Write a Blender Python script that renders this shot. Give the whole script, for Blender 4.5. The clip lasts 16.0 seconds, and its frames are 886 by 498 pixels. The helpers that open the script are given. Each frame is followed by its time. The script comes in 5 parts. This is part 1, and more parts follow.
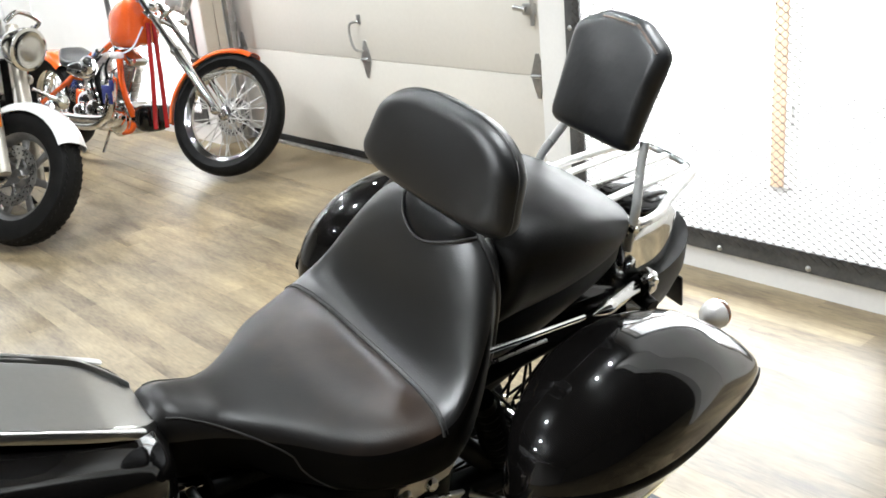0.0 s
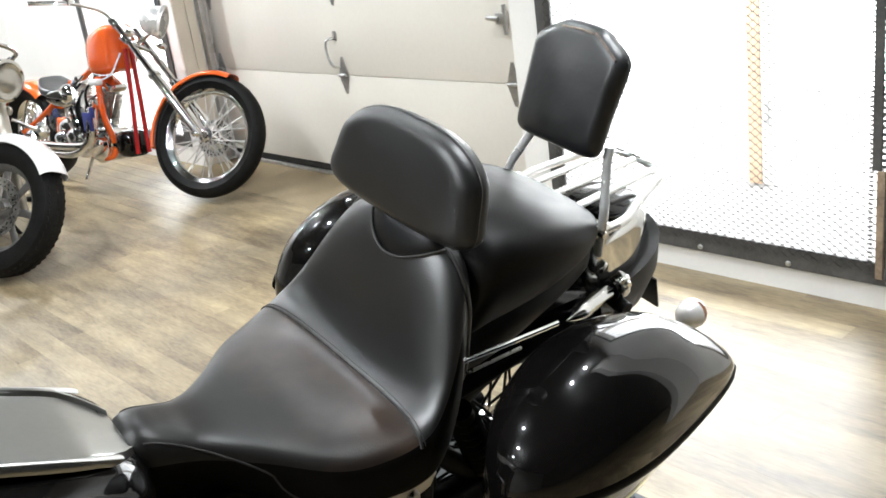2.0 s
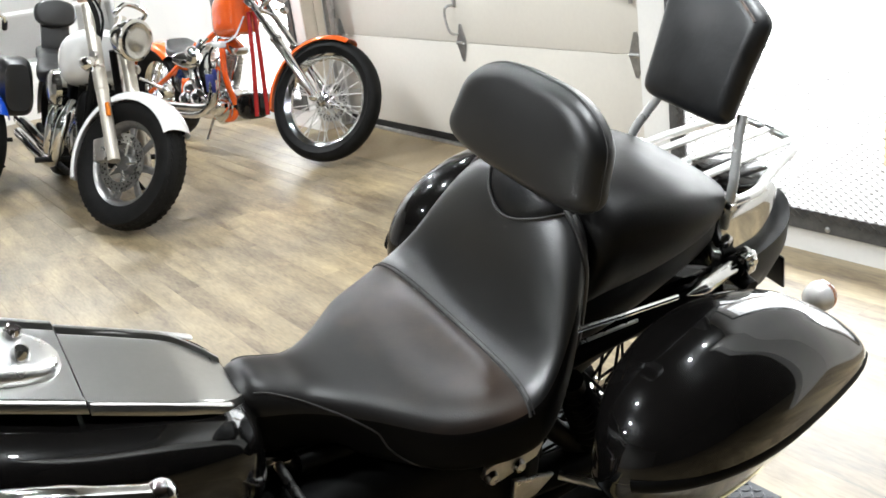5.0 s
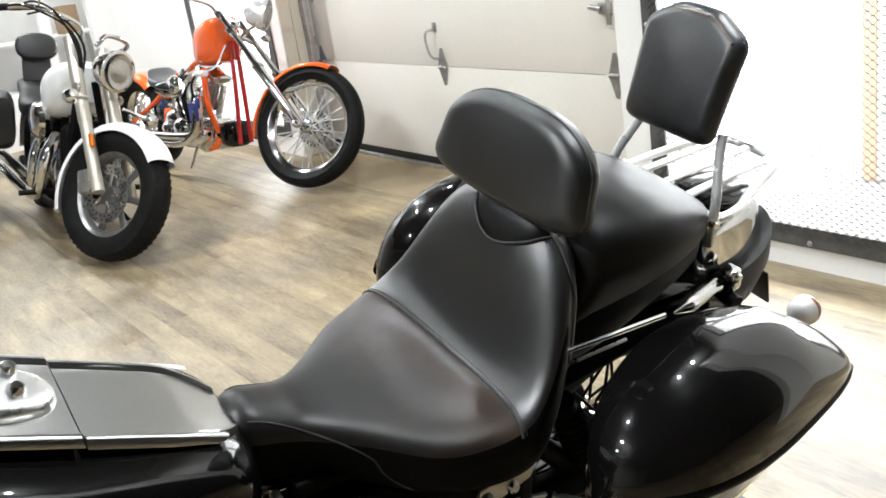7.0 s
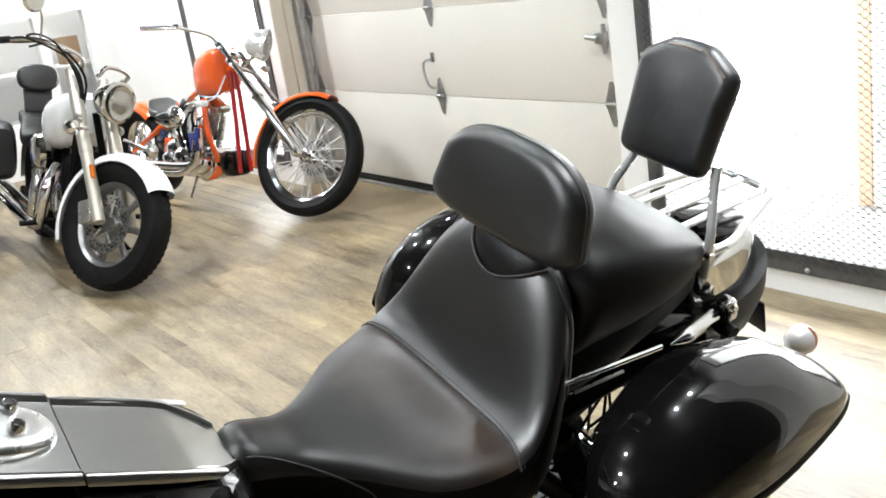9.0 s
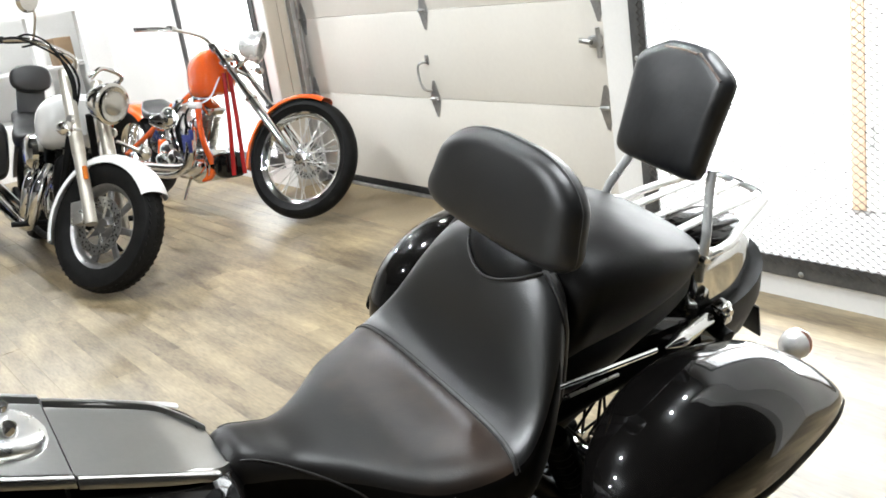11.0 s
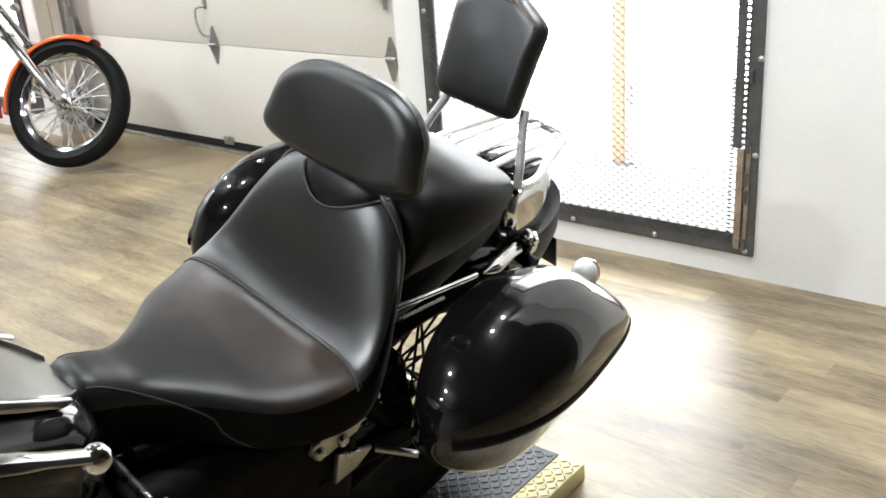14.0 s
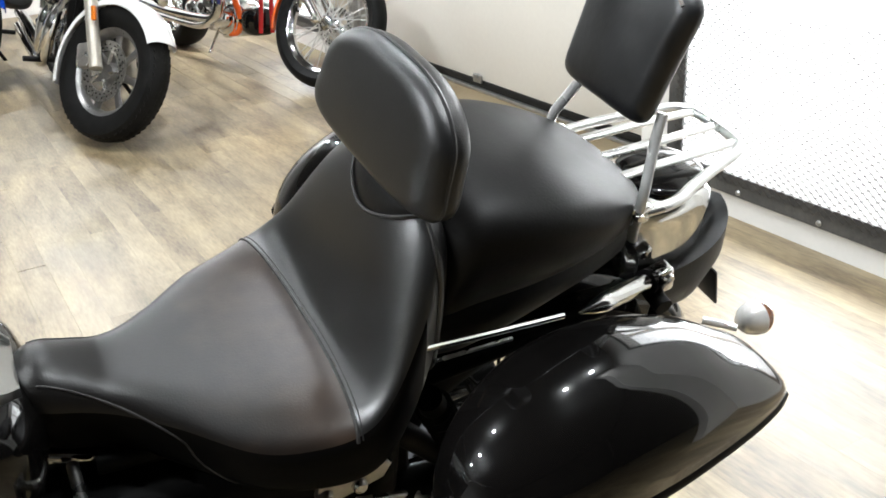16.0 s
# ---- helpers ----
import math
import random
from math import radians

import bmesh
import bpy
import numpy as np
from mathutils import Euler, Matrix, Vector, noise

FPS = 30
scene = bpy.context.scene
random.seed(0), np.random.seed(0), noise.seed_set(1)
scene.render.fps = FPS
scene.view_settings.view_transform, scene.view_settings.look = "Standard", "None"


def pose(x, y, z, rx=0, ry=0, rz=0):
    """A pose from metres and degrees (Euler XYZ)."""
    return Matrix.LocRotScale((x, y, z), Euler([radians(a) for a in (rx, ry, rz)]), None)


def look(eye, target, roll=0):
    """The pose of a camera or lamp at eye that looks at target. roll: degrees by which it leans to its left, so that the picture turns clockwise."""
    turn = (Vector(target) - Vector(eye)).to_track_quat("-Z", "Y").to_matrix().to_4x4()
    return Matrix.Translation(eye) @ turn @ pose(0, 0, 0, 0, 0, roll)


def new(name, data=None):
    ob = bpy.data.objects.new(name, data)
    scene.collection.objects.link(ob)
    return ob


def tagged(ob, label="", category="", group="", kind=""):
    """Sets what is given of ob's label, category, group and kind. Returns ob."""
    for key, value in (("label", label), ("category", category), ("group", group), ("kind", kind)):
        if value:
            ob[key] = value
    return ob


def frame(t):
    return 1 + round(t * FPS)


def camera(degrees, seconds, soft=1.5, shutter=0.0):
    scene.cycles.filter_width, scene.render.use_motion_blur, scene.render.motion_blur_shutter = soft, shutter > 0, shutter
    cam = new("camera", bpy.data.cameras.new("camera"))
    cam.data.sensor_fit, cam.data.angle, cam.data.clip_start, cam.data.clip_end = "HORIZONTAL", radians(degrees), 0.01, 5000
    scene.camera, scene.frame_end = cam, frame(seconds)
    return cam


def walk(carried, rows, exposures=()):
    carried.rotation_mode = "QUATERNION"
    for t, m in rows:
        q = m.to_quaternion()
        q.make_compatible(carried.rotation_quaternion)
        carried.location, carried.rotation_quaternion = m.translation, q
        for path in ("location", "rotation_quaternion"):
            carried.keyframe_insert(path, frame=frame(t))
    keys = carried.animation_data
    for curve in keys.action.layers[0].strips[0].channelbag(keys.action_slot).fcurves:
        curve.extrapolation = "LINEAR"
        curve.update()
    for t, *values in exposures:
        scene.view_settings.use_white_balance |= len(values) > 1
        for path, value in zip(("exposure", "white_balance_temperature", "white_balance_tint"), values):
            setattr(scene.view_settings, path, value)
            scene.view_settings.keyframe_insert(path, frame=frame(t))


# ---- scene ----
cam = camera(50.4, 16.0, 1.7)
PATH = [
    (0, (0.277, 0.238, 1.356), (-1.182, 1.42, 0.667), -5.6),
    (0.5, (0.285, 0.25, 1.36), (-1.171, 1.449, 0.692), -5.7),
    (1, (0.294, 0.246, 1.366), (-1.165, 1.447, 0.709), -5.4),
    (1.5, (0.308, 0.247, 1.363), (-1.157, 1.432, 0.692), -6.8),
    (2, (0.312, 0.255, 1.363), (-1.14, 1.455, 0.692), -8.1),
    (2.5, (0.311, 0.265, 1.359), (-1.132, 1.475, 0.687), -7.6),
    (3, (0.313, 0.269, 1.359), (-1.144, 1.468, 0.697), -8.3),
    (3.5, (0.3, 0.261, 1.361), (-1.195, 1.419, 0.71), -8.4),
    (4, (0.279, 0.254, 1.347), (-1.176, 1.406, 0.602), -6.9),
    (4.5, (0.287, 0.255, 1.348), (-1.24, 1.341, 0.648), -8.7),
    (5, (0.277, 0.261, 1.334), (-1.305, 1.269, 0.642), -7.9),
    (7.5, (0.291, 0.248, 1.347), (-1.281, 1.307, 0.71), -8.9),
    (8, (0.295, 0.25, 1.348), (-1.285, 1.311, 0.733), -8.7),
    (8.5, (0.295, 0.251, 1.354), (-1.286, 1.311, 0.74), -9.4),
    (9, (0.297, 0.249, 1.361), (-1.286, 1.313, 0.758), -9.2),
    (11.5, (0.29, 0.25, 1.358), (-1.279, 1.338, 0.761), -8.6),
    (12, (0.296, 0.271, 1.364), (-1.239, 1.414, 0.784), -9.6),
    (12.5, (0.307, 0.302, 1.371), (-1.168, 1.525, 0.799), -12.6),
    (13, (0.292, 0.302, 1.36), (-1.124, 1.567, 0.734), -11.2),
    (13.5, (0.274, 0.232, 1.353), (-1.088, 1.533, 0.68), -9.0),
    (14, (0.271, 0.105, 1.353), (-0.942, 1.515, 0.616), -4.3),
    (14.5, (0.299, 0.088, 1.36), (-0.766, 1.616, 0.634), 0.8),
    (15, (0.3, 0.15, 1.35), (-0.934, 1.506, 0.55), -2.7),
    (15.5, (0.288, 0.41, 1.326), (-1.246, 1.452, 0.577), -2.3),
    (16, (0.236, 0.589, 1.33), (-1.344, 1.492, 0.501), -3.1),
]
walk(cam, [(t, look(eye, target, roll)) for t, eye, target, roll in PATH])

# ---- light ----
world = bpy.data.worlds.new("world")
scene.world = world
world.use_nodes = True
wn = world.node_tree
sky = wn.nodes.new("ShaderNodeTexSky")
sky.sky_type, sky.sun_disc, sky.sun_elevation, sky.sun_rotation = "NISHITA", False, radians(35), radians(200)
wn.nodes["Background"].inputs["Strength"].default_value = 0.12
wn.links.new(sky.outputs[0], wn.nodes["Background"].inputs["Color"])


def disk_light(name, place, aim, power, size, colour=(0.92, 0.97, 1.0)):
    data = bpy.data.lights.new(name, "AREA")
    data.shape, data.size, data.energy, data.color = "DISK", size, power, colour
    ob = new(name, data)
    ob.matrix_world = look(place, aim)
    return ob


# ---- materials ----
def material(name, colour, rough=0.5, metal=0.0, second=None, scale=6.0, fine=120.0, bump=0.0, rough_var=0.0, coat=0.0, stretch=(1, 1, 1),
             emit=0.0, alpha_glass=0.0, spread=(0.35, 0.65), per_object=0.0, spec=0.5, bump_scale=None, detail=4.0):
    m = bpy.data.materials.new(name)
    m.use_nodes = True
    nt = m.node_tree
    p = nt.nodes["Principled BSDF"]
    p.inputs["Roughness"].default_value, p.inputs["Metallic"].default_value = rough, metal
    p.inputs["Specular IOR Level"].default_value = spec
    p.inputs["Base Color"].default_value = (*colour, 1)
    p.inputs["Coat Weight"].default_value = coat
    p.inputs["Coat Roughness"].default_value = 0.03
    p.inputs["Transmission Weight"].default_value = alpha_glass
    co = nt.nodes.new("ShaderNodeTexCoord")
    mp = nt.nodes.new("ShaderNodeMapping")
    mp.inputs["Scale"].default_value = stretch
    nt.links.new(co.outputs["Object"], mp.inputs["Vector"])

    def noise_node(s, detail=4.0):
        n = nt.nodes.new("ShaderNodeTexNoise")
        n.inputs["Scale"].default_value, n.inputs["Detail"].default_value = s, detail
        nt.links.new(mp.outputs[0], n.inputs["Vector"])
        return n

    big = noise_node(scale, detail)
    small = noise_node(fine, 2.0)
    mixed = nt.nodes.new("ShaderNodeMath")
    mixed.operation = "MULTIPLY_ADD"
    mixed.inputs[1].default_value = 0.35
    nt.links.new(small.outputs["Fac"], mixed.inputs[0])
    shrink = nt.nodes.new("ShaderNodeMath")
    shrink.operation = "MULTIPLY"
    shrink.inputs[1].default_value = 0.65
    nt.links.new(big.outputs["Fac"], shrink.inputs[0])
    nt.links.new(shrink.outputs[0], mixed.inputs[2])
    factor = mixed.outputs[0]
    if per_object:
        info = nt.nodes.new("ShaderNodeObjectInfo")
        shift = nt.nodes.new("ShaderNodeMath")
        shift.operation, shift.inputs[1].default_value, shift.inputs[2].default_value = "MULTIPLY_ADD", per_object, -per_object / 2
        nt.links.new(info.outputs["Random"], shift.inputs[0])
        both = nt.nodes.new("ShaderNodeMath")
        nt.links.new(shift.outputs[0], both.inputs[0])
        nt.links.new(factor, both.inputs[1])
        factor = both.outputs[0]
        off = nt.nodes.new("ShaderNodeCombineXYZ")
        far = nt.nodes.new("ShaderNodeMath")
        far.operation, far.inputs[1].default_value = "MULTIPLY", 37.0
        nt.links.new(info.outputs["Random"], far.inputs[0])
        nt.links.new(far.outputs[0], off.inputs[0])
        nt.links.new(far.outputs[0], off.inputs[1])
        nt.links.new(off.outputs[0], mp.inputs["Location"])
    if second is not None:
        ramp = nt.nodes.new("ShaderNodeMapRange")
        ramp.inputs["From Min"].default_value, ramp.inputs["From Max"].default_value = spread
        nt.links.new(factor, ramp.inputs["Value"])
        mix = nt.nodes.new("ShaderNodeMix")
        mix.data_type = "RGBA"
        mix.inputs["A"].default_value, mix.inputs["B"].default_value = (*colour, 1), (*second, 1)
        nt.links.new(ramp.outputs[0], mix.inputs["Factor"])
        nt.links.new(mix.outputs["Result"], p.inputs["Base Color"])
    if rough_var:
        rr = nt.nodes.new("ShaderNodeMapRange")
        rr.inputs["From Min"].default_value, rr.inputs["From Max"].default_value = 0.3, 0.7
        rr.inputs["To Min"].default_value, rr.inputs["To Max"].default_value = rough - rough_var, rough + rough_var
        nt.links.new(big.outputs["Fac"], rr.inputs["Value"])
        nt.links.new(rr.outputs[0], p.inputs["Roughness"])
    if bump:
        source = small
        if bump_scale:
            source = noise_node(bump_scale, 3.0)
        b = nt.nodes.new("ShaderNodeBump")
        b.inputs["Strength"].default_value, b.inputs["Distance"].default_value = bump, 0.002
        nt.links.new(source.outputs["Fac"], b.inputs["Height"])
        nt.links.new(b.outputs[0], p.inputs["Normal"])
    if emit:
        p.inputs["Emission Color"].default_value = (*colour, 1)
        p.inputs["Emission Strength"].default_value = emit
    return m


LEATHER = material("seat_leather", (0.0016, 0.0015, 0.0015), 0.36, second=(0.0045, 0.004, 0.0038), scale=4, fine=420, bump=0.14, rough_var=0.07, spread=(0.36, 0.72), spec=1.0)
PILLION = material("dull_seat_vinyl", (0.0035, 0.0033, 0.0031), 0.5, second=(0.008, 0.0073, 0.0068), scale=9, fine=260, bump=0.12, rough_var=0.05, spec=0.17)
SIDELEATHER = material("smooth_side_leather", (0.002, 0.0019, 0.0019), 0.48, second=(0.0035, 0.0031, 0.003), scale=6, fine=420, bump=0.1, rough_var=0.05, spec=0.05)
TRIMMETAL = material("satin_trim_metal", (0.7, 0.69, 0.67), 0.4, 0.9, second=(0.6, 0.59, 0.57), scale=18, rough_var=0.06)
# Front panel: worn brown plus a warm reflection, both put into the colour.
BROWNED = material("browned_leather", (0.006, 0.0047, 0.004), 0.38, second=(0.066, 0.042, 0.029), scale=4.0, fine=14, bump=0.14, rough_var=0.06, spread=(0.32, 0.7), spec=0.4, bump_scale=380, detail=2.5)


def nose_fade(m, start, end, least):
    """Fades the brown from sitter's place to nose; the nose's shade is painted."""
    nt = m.node_tree
    shader = nt.nodes["Principled BSDF"]
    source = shader.inputs["Base Color"].links[0].from_socket
    co = nt.nodes.new("ShaderNodeTexCoord")
    axes = nt.nodes.new("ShaderNodeSeparateXYZ")
    nt.links.new(co.outputs["Object"], axes.inputs[0])
    r = nt.nodes.new("ShaderNodeMapRange")
    r.interpolation_type = "SMOOTHSTEP"
    r.inputs["From Min"].default_value, r.inputs["From Max"].default_value = start, end
    r.inputs["To Min"].default_value, r.inputs["To Max"].default_value = least, 1.0
    patch = nt.nodes.new("ShaderNodeTexNoise")
    patch.inputs["Scale"].default_value, patch.inputs["Detail"].default_value = 16.0, 5.0
    nt.links.new(co.outputs["Object"], patch.inputs["Vector"])
    uneven = nt.nodes.new("ShaderNodeMath")
    uneven.operation, uneven.inputs[1].default_value = "MULTIPLY_ADD", 0.16
    nt.links.new(patch.outputs["Fac"], uneven.inputs[0])
    nt.links.new(axes.outputs["X"], uneven.inputs[2])
    nt.links.new(uneven.outputs[0], r.inputs["Value"])
    mix = nt.nodes.new("ShaderNodeMix")
    mix.data_type = "RGBA"
    mix.inputs["A"].default_value = (0.004, 0.0036, 0.0034, 1)
    nt.links.new(r.outputs[0], mix.inputs["Factor"])
    nt.links.new(source, mix.inputs["B"])
    nt.links.new(mix.outputs["Result"], shader.inputs["Base Color"])


nose_fade(BROWNED, 0.27, 0.1, 0.03)
VINYL = material("matte_vinyl", (0.0042, 0.0041, 0.0041), 0.41, second=(0.0085, 0.0082, 0.0082), scale=7, fine=500, bump=0.14, rough_var=0.04, spec=0.68)
RIMVINYL = material("rim_highlight_vinyl", (0.004, 0.0039, 0.0039), 0.3, second=(0.008, 0.0075, 0.0075), scale=20, bump=0.1, spec=0.8)
PADVINYL = material("pad_vinyl", (0.005, 0.0052, 0.0058), 0.36, second=(0.012, 0.0125, 0.014), scale=14, fine=60, bump=0.25, rough_var=0.08, spec=0.85)
TRIM_LEATHER = material("worn_piping", (0.26, 0.17, 0.12), 0.45, second=(0.03, 0.02, 0.016), scale=30, fine=200, bump=0.2)
THREAD = material("seam_thread", (0.012, 0.011, 0.011), 0.6, second=(0.03, 0.028, 0.026), scale=60)
GLOSS = material("gloss_black_paint", (0.0025, 0.0024, 0.0023), 0.2, coat=1.0, rough_var=0.03, scale=3, second=(0.004, 0.0035, 0.0033), spec=0.05)
GLOSS.node_tree.nodes["Principled BSDF"].inputs["Coat IOR"].default_value = 1.42
BLACK = material("satin_black_metal", (0.002, 0.002, 0.002), 0.55, second=(0.004, 0.0038, 0.0035), scale=20, rough_var=0.1, spec=0.08)
PLASTIC = material("black_plastic", (0.004, 0.004, 0.004), 0.5, second=(0.008, 0.008, 0.008), scale=30, bump=0.1, spec=0.35)
CHROME = material("chrome", (0.82, 0.82, 0.81), 0.09, 1.0, second=(0.7, 0.7, 0.69), scale=15, rough_var=0.04)
RACK = material("satin_chrome", (0.9, 0.9, 0.89), 0.3, 1.0, second=(0.82, 0.82, 0.81), scale=15, rough_var=0.06)
BRIGHTBAR = material("bright_plated_bar", (0.84, 0.84, 0.83), 0.26, 0.6, second=(0.76, 0.76, 0.75), scale=20, rough_var=0.05)
SIGNAL = material("clear_signal_lens", (0.9, 0.89, 0.87), 0.16, 0.25, second=(0.82, 0.8, 0.77), scale=30, rough_var=0.05, coat=0.6)
STEEL = material("brushed_steel", (0.6, 0.59, 0.57), 0.3, 1.0, second=(0.45, 0.44, 0.42), scale=25, rough_var=0.1)
CASTRIM = material("cast_grey_rim", (0.34, 0.335, 0.33), 0.33, 0.85, second=(0.26, 0.255, 0.25), scale=20, rough_var=0.08)
ALU = material("cast_aluminium", (0.62, 0.6, 0.56), 0.32, 0.9, second=(0.5, 0.48, 0.45), scale=20, bump=0.1, rough_var=0.1)
FORK = material("satin_fork_tube", (0.56, 0.52, 0.45), 0.36, 0.6, second=(0.46, 0.43, 0.37), scale=12, rough_var=0.08)
DASH = material("dash_metal", (0.46, 0.46, 0.445), 0.29, 1.0, second=(0.43, 0.43, 0.415), scale=12, rough_var=0.01)
RUBBER = material("tyre_rubber", (0.0045, 0.0045, 0.0045), 0.6, second=(0.0095, 0.009, 0.0085), scale=18, fine=150, bump=0.25, spec=0.12)
WHITE_PAINT = material("white_gloss_paint", (0.78, 0.78, 0.77), 0.2, coat=0.8, second=(0.72, 0.72, 0.71), scale=3)
ORANGE = material("orange_gloss_paint", (0.78, 0.12, 0.015), 0.2, coat=0.9, second=(0.68, 0.085, 0.01), scale=4)
RED = material("red_paint", (0.42, 0.02, 0.02), 0.25, coat=0.5, second=(0.32, 0.015, 0.015), scale=6)
BLUE = material("blue_gloss_paint", (0.01, 0.06, 0.4), 0.18, coat=0.8, second=(0.008, 0.045, 0.3), scale=4)
CLOTH = material("navy_cloth", (0.012, 0.018, 0.11), 0.9, second=(0.02, 0.03, 0.16), scale=60, bump=0.3)
GLASS = material("clear_lens", (0.97, 0.97, 0.96), 0.03, alpha_glass=1.0)
AMBER = material("amber_lens", (0.85, 0.25, 0.03), 0.15, alpha_glass=0.3, second=(0.75, 0.2, 0.02), scale=20)
REDLENS = material("red_lens", (0.35, 0.02, 0.01), 0.12, coat=0.6, second=(0.25, 0.015, 0.01), scale=20)
WALL = material("white_wall_paint", (0.8, 0.79, 0.77), 0.55, second=(0.75, 0.74, 0.72), scale=2.2, fine=60, bump=0.12, bump_scale=90)
DOORPAINT = material("cream_door_enamel", (0.735, 0.702, 0.64), 0.42, second=(0.695, 0.66, 0.6), scale=1.6, fine=40, bump=0.08, bump_scale=120)
CEIL = material("dark_unseen_ceiling", (0.04, 0.038, 0.035), 0.8, second=(0.055, 0.052, 0.048), scale=2, bump=0.1)
GREYWALL = material("grey_unseen_wall", (0.36, 0.35, 0.335), 0.65, second=(0.31, 0.3, 0.29), scale=2, bump=0.1)
DIMWALL = material("dark_unseen_wall", (0.05, 0.045, 0.04), 0.7, second=(0.065, 0.059, 0.052), scale=2, bump=0.1)
GATE = material("gate_steel", (0.055, 0.056, 0.058), 0.5, 0.2, second=(0.1, 0.098, 0.095), scale=12, fine=90, bump=0.15, rough_var=0.12)
MESH = material("mesh_steel", (0.03, 0.029, 0.028), 0.6, 0.2, second=(0.1, 0.09, 0.08), scale=15)
RUST = material("rusty_channel", (0.33, 0.25, 0.17), 0.7, second=(0.15, 0.105, 0.075), scale=14, fine=90, bump=0.3)
POSTWOOD = material("orange_post_paint", (0.62, 0.45, 0.32), 0.6, second=(0.54, 0.38, 0.26), scale=9, bump=0.1)
GALV = material("galvanised_steel", (0.55, 0.55, 0.54), 0.38, 0.9, second=(0.4, 0.4, 0.4), scale=25, rough_var=0.1)
SEAL = material("rubber_seal", (0.004, 0.004, 0.004), 0.6, second=(0.009, 0.009, 0.009), scale=20, spec=0.3)
PLATE = material("diamond_plate_paint", (0.026, 0.029, 0.033), 0.42, 0.3, second=(0.05, 0.054, 0.06), scale=9, fine=80, bump=0.1, rough_var=0.1)
LUG = material("worn_lug_steel", (0.17, 0.175, 0.185), 0.36, 0.6, second=(0.1, 0.105, 0.11), scale=20, fine=90, rough_var=0.08)
YELLOW = material("worn_yellow_paint", (0.72, 0.6, 0.27), 0.5, second=(0.6, 0.5, 0.26), scale=14, fine=70, bump=0.15)
JOINT = material("plank_joint", (0.24, 0.2, 0.125), 0.6, second=(0.28, 0.23, 0.145), scale=8)
PLANK = material("weathered_vinyl_plank", (0.09, 0.06, 0.031), 0.41, second=(0.385, 0.312, 0.193), scale=3.2, fine=22, bump=0.03, rough_var=0.03, stretch=(1.0, 5.0, 1), spread=(0.27, 0.73), per_object=0.17, spec=0.75, detail=3.0)


def cloud(m, scale, low, high):
    """Broad worn patches that run across neighbouring pieces."""
    nt = m.node_tree
    shader = nt.nodes["Principled BSDF"]
    source = shader.inputs["Base Color"].links[0].from_socket
    where = nt.nodes.new("ShaderNodeNewGeometry")
    n = nt.nodes.new("ShaderNodeTexNoise")
    n.inputs["Scale"].default_value, n.inputs["Detail"].default_value = scale, 3.0
    nt.links.new(where.outputs["Position"], n.inputs["Vector"])
    r = nt.nodes.new("ShaderNodeMapRange")
    r.inputs["From Min"].default_value, r.inputs["From Max"].default_value = 0.32, 0.68
    nt.links.new(n.outputs["Fac"], r.inputs["Value"])
    tint = nt.nodes.new("ShaderNodeMix")
    tint.data_type = "RGBA"
    tint.inputs["A"].default_value, tint.inputs["B"].default_value = (*low, 1), (*high, 1)
    nt.links.new(r.outputs[0], tint.inputs["Factor"])
    mix = nt.nodes.new("ShaderNodeMix")
    mix.data_type, mix.blend_type = "RGBA", "MULTIPLY"
    mix.inputs["Factor"].default_value = 1.0
    nt.links.new(source, mix.inputs["A"])
    nt.links.new(tint.outputs["Result"], mix.inputs["B"])
    nt.links.new(mix.outputs["Result"], shader.inputs["Base Color"])


cloud(PLANK, 2.2, (0.74, 0.74, 0.77), (1.14, 1.1, 1.02))
APRON = material("worn_concrete_apron", (0.2, 0.15, 0.085), 0.42, second=(0.29, 0.225, 0.135), scale=3, fine=50, bump=0.1, rough_var=0.08)
CONCRETE = material("grey_concrete", (0.27, 0.265, 0.26), 0.8, second=(0.2, 0.197, 0.19), scale=2, fine=60, bump=0.2)
PALE = material("pale_concrete", (0.4, 0.395, 0.385), 0.8, second=(0.34, 0.335, 0.325), scale=2, fine=60, bump=0.2)
TAN = material("tan_board_paint", (0.62, 0.555, 0.46), 0.5, second=(0.57, 0.505, 0.415), scale=5, fine=60, bump=0.1)
CARD = material("brown_cardboard", (0.36, 0.25, 0.15), 0.75, second=(0.3, 0.2, 0.12), scale=8)
GLOW = material("bright_daylight", (0.94, 0.975, 1.0), 1.0, emit=13.0)


# ---- mesh helpers ----
def V(*a):
    return Vector(a)


def finish(name, bm, mat, parent=None, label="", angle=40):
    me = bpy.data.meshes.new(name)
    bmesh.ops.recalc_face_normals(bm, faces=bm.faces)
    bm.to_mesh(me)
    bm.free()
    me.materials.append(mat)
    for poly in me.polygons:
        poly.use_smooth = True
    me.set_sharp_from_angle(angle=radians(angle))
    ob = new(name, me)
    if parent is not None:
        ob.parent = parent
    if label:
        ob["label"] = label
    return ob


def part(name, bm, mat, parent, label="", angle=40):
    return finish(name, bm, mat, parent, label, angle)


def empty(name, matrix, label, category, group=""):
    ob = new(name)
    ob.matrix_world = matrix
    return tagged(ob, label, category, group)


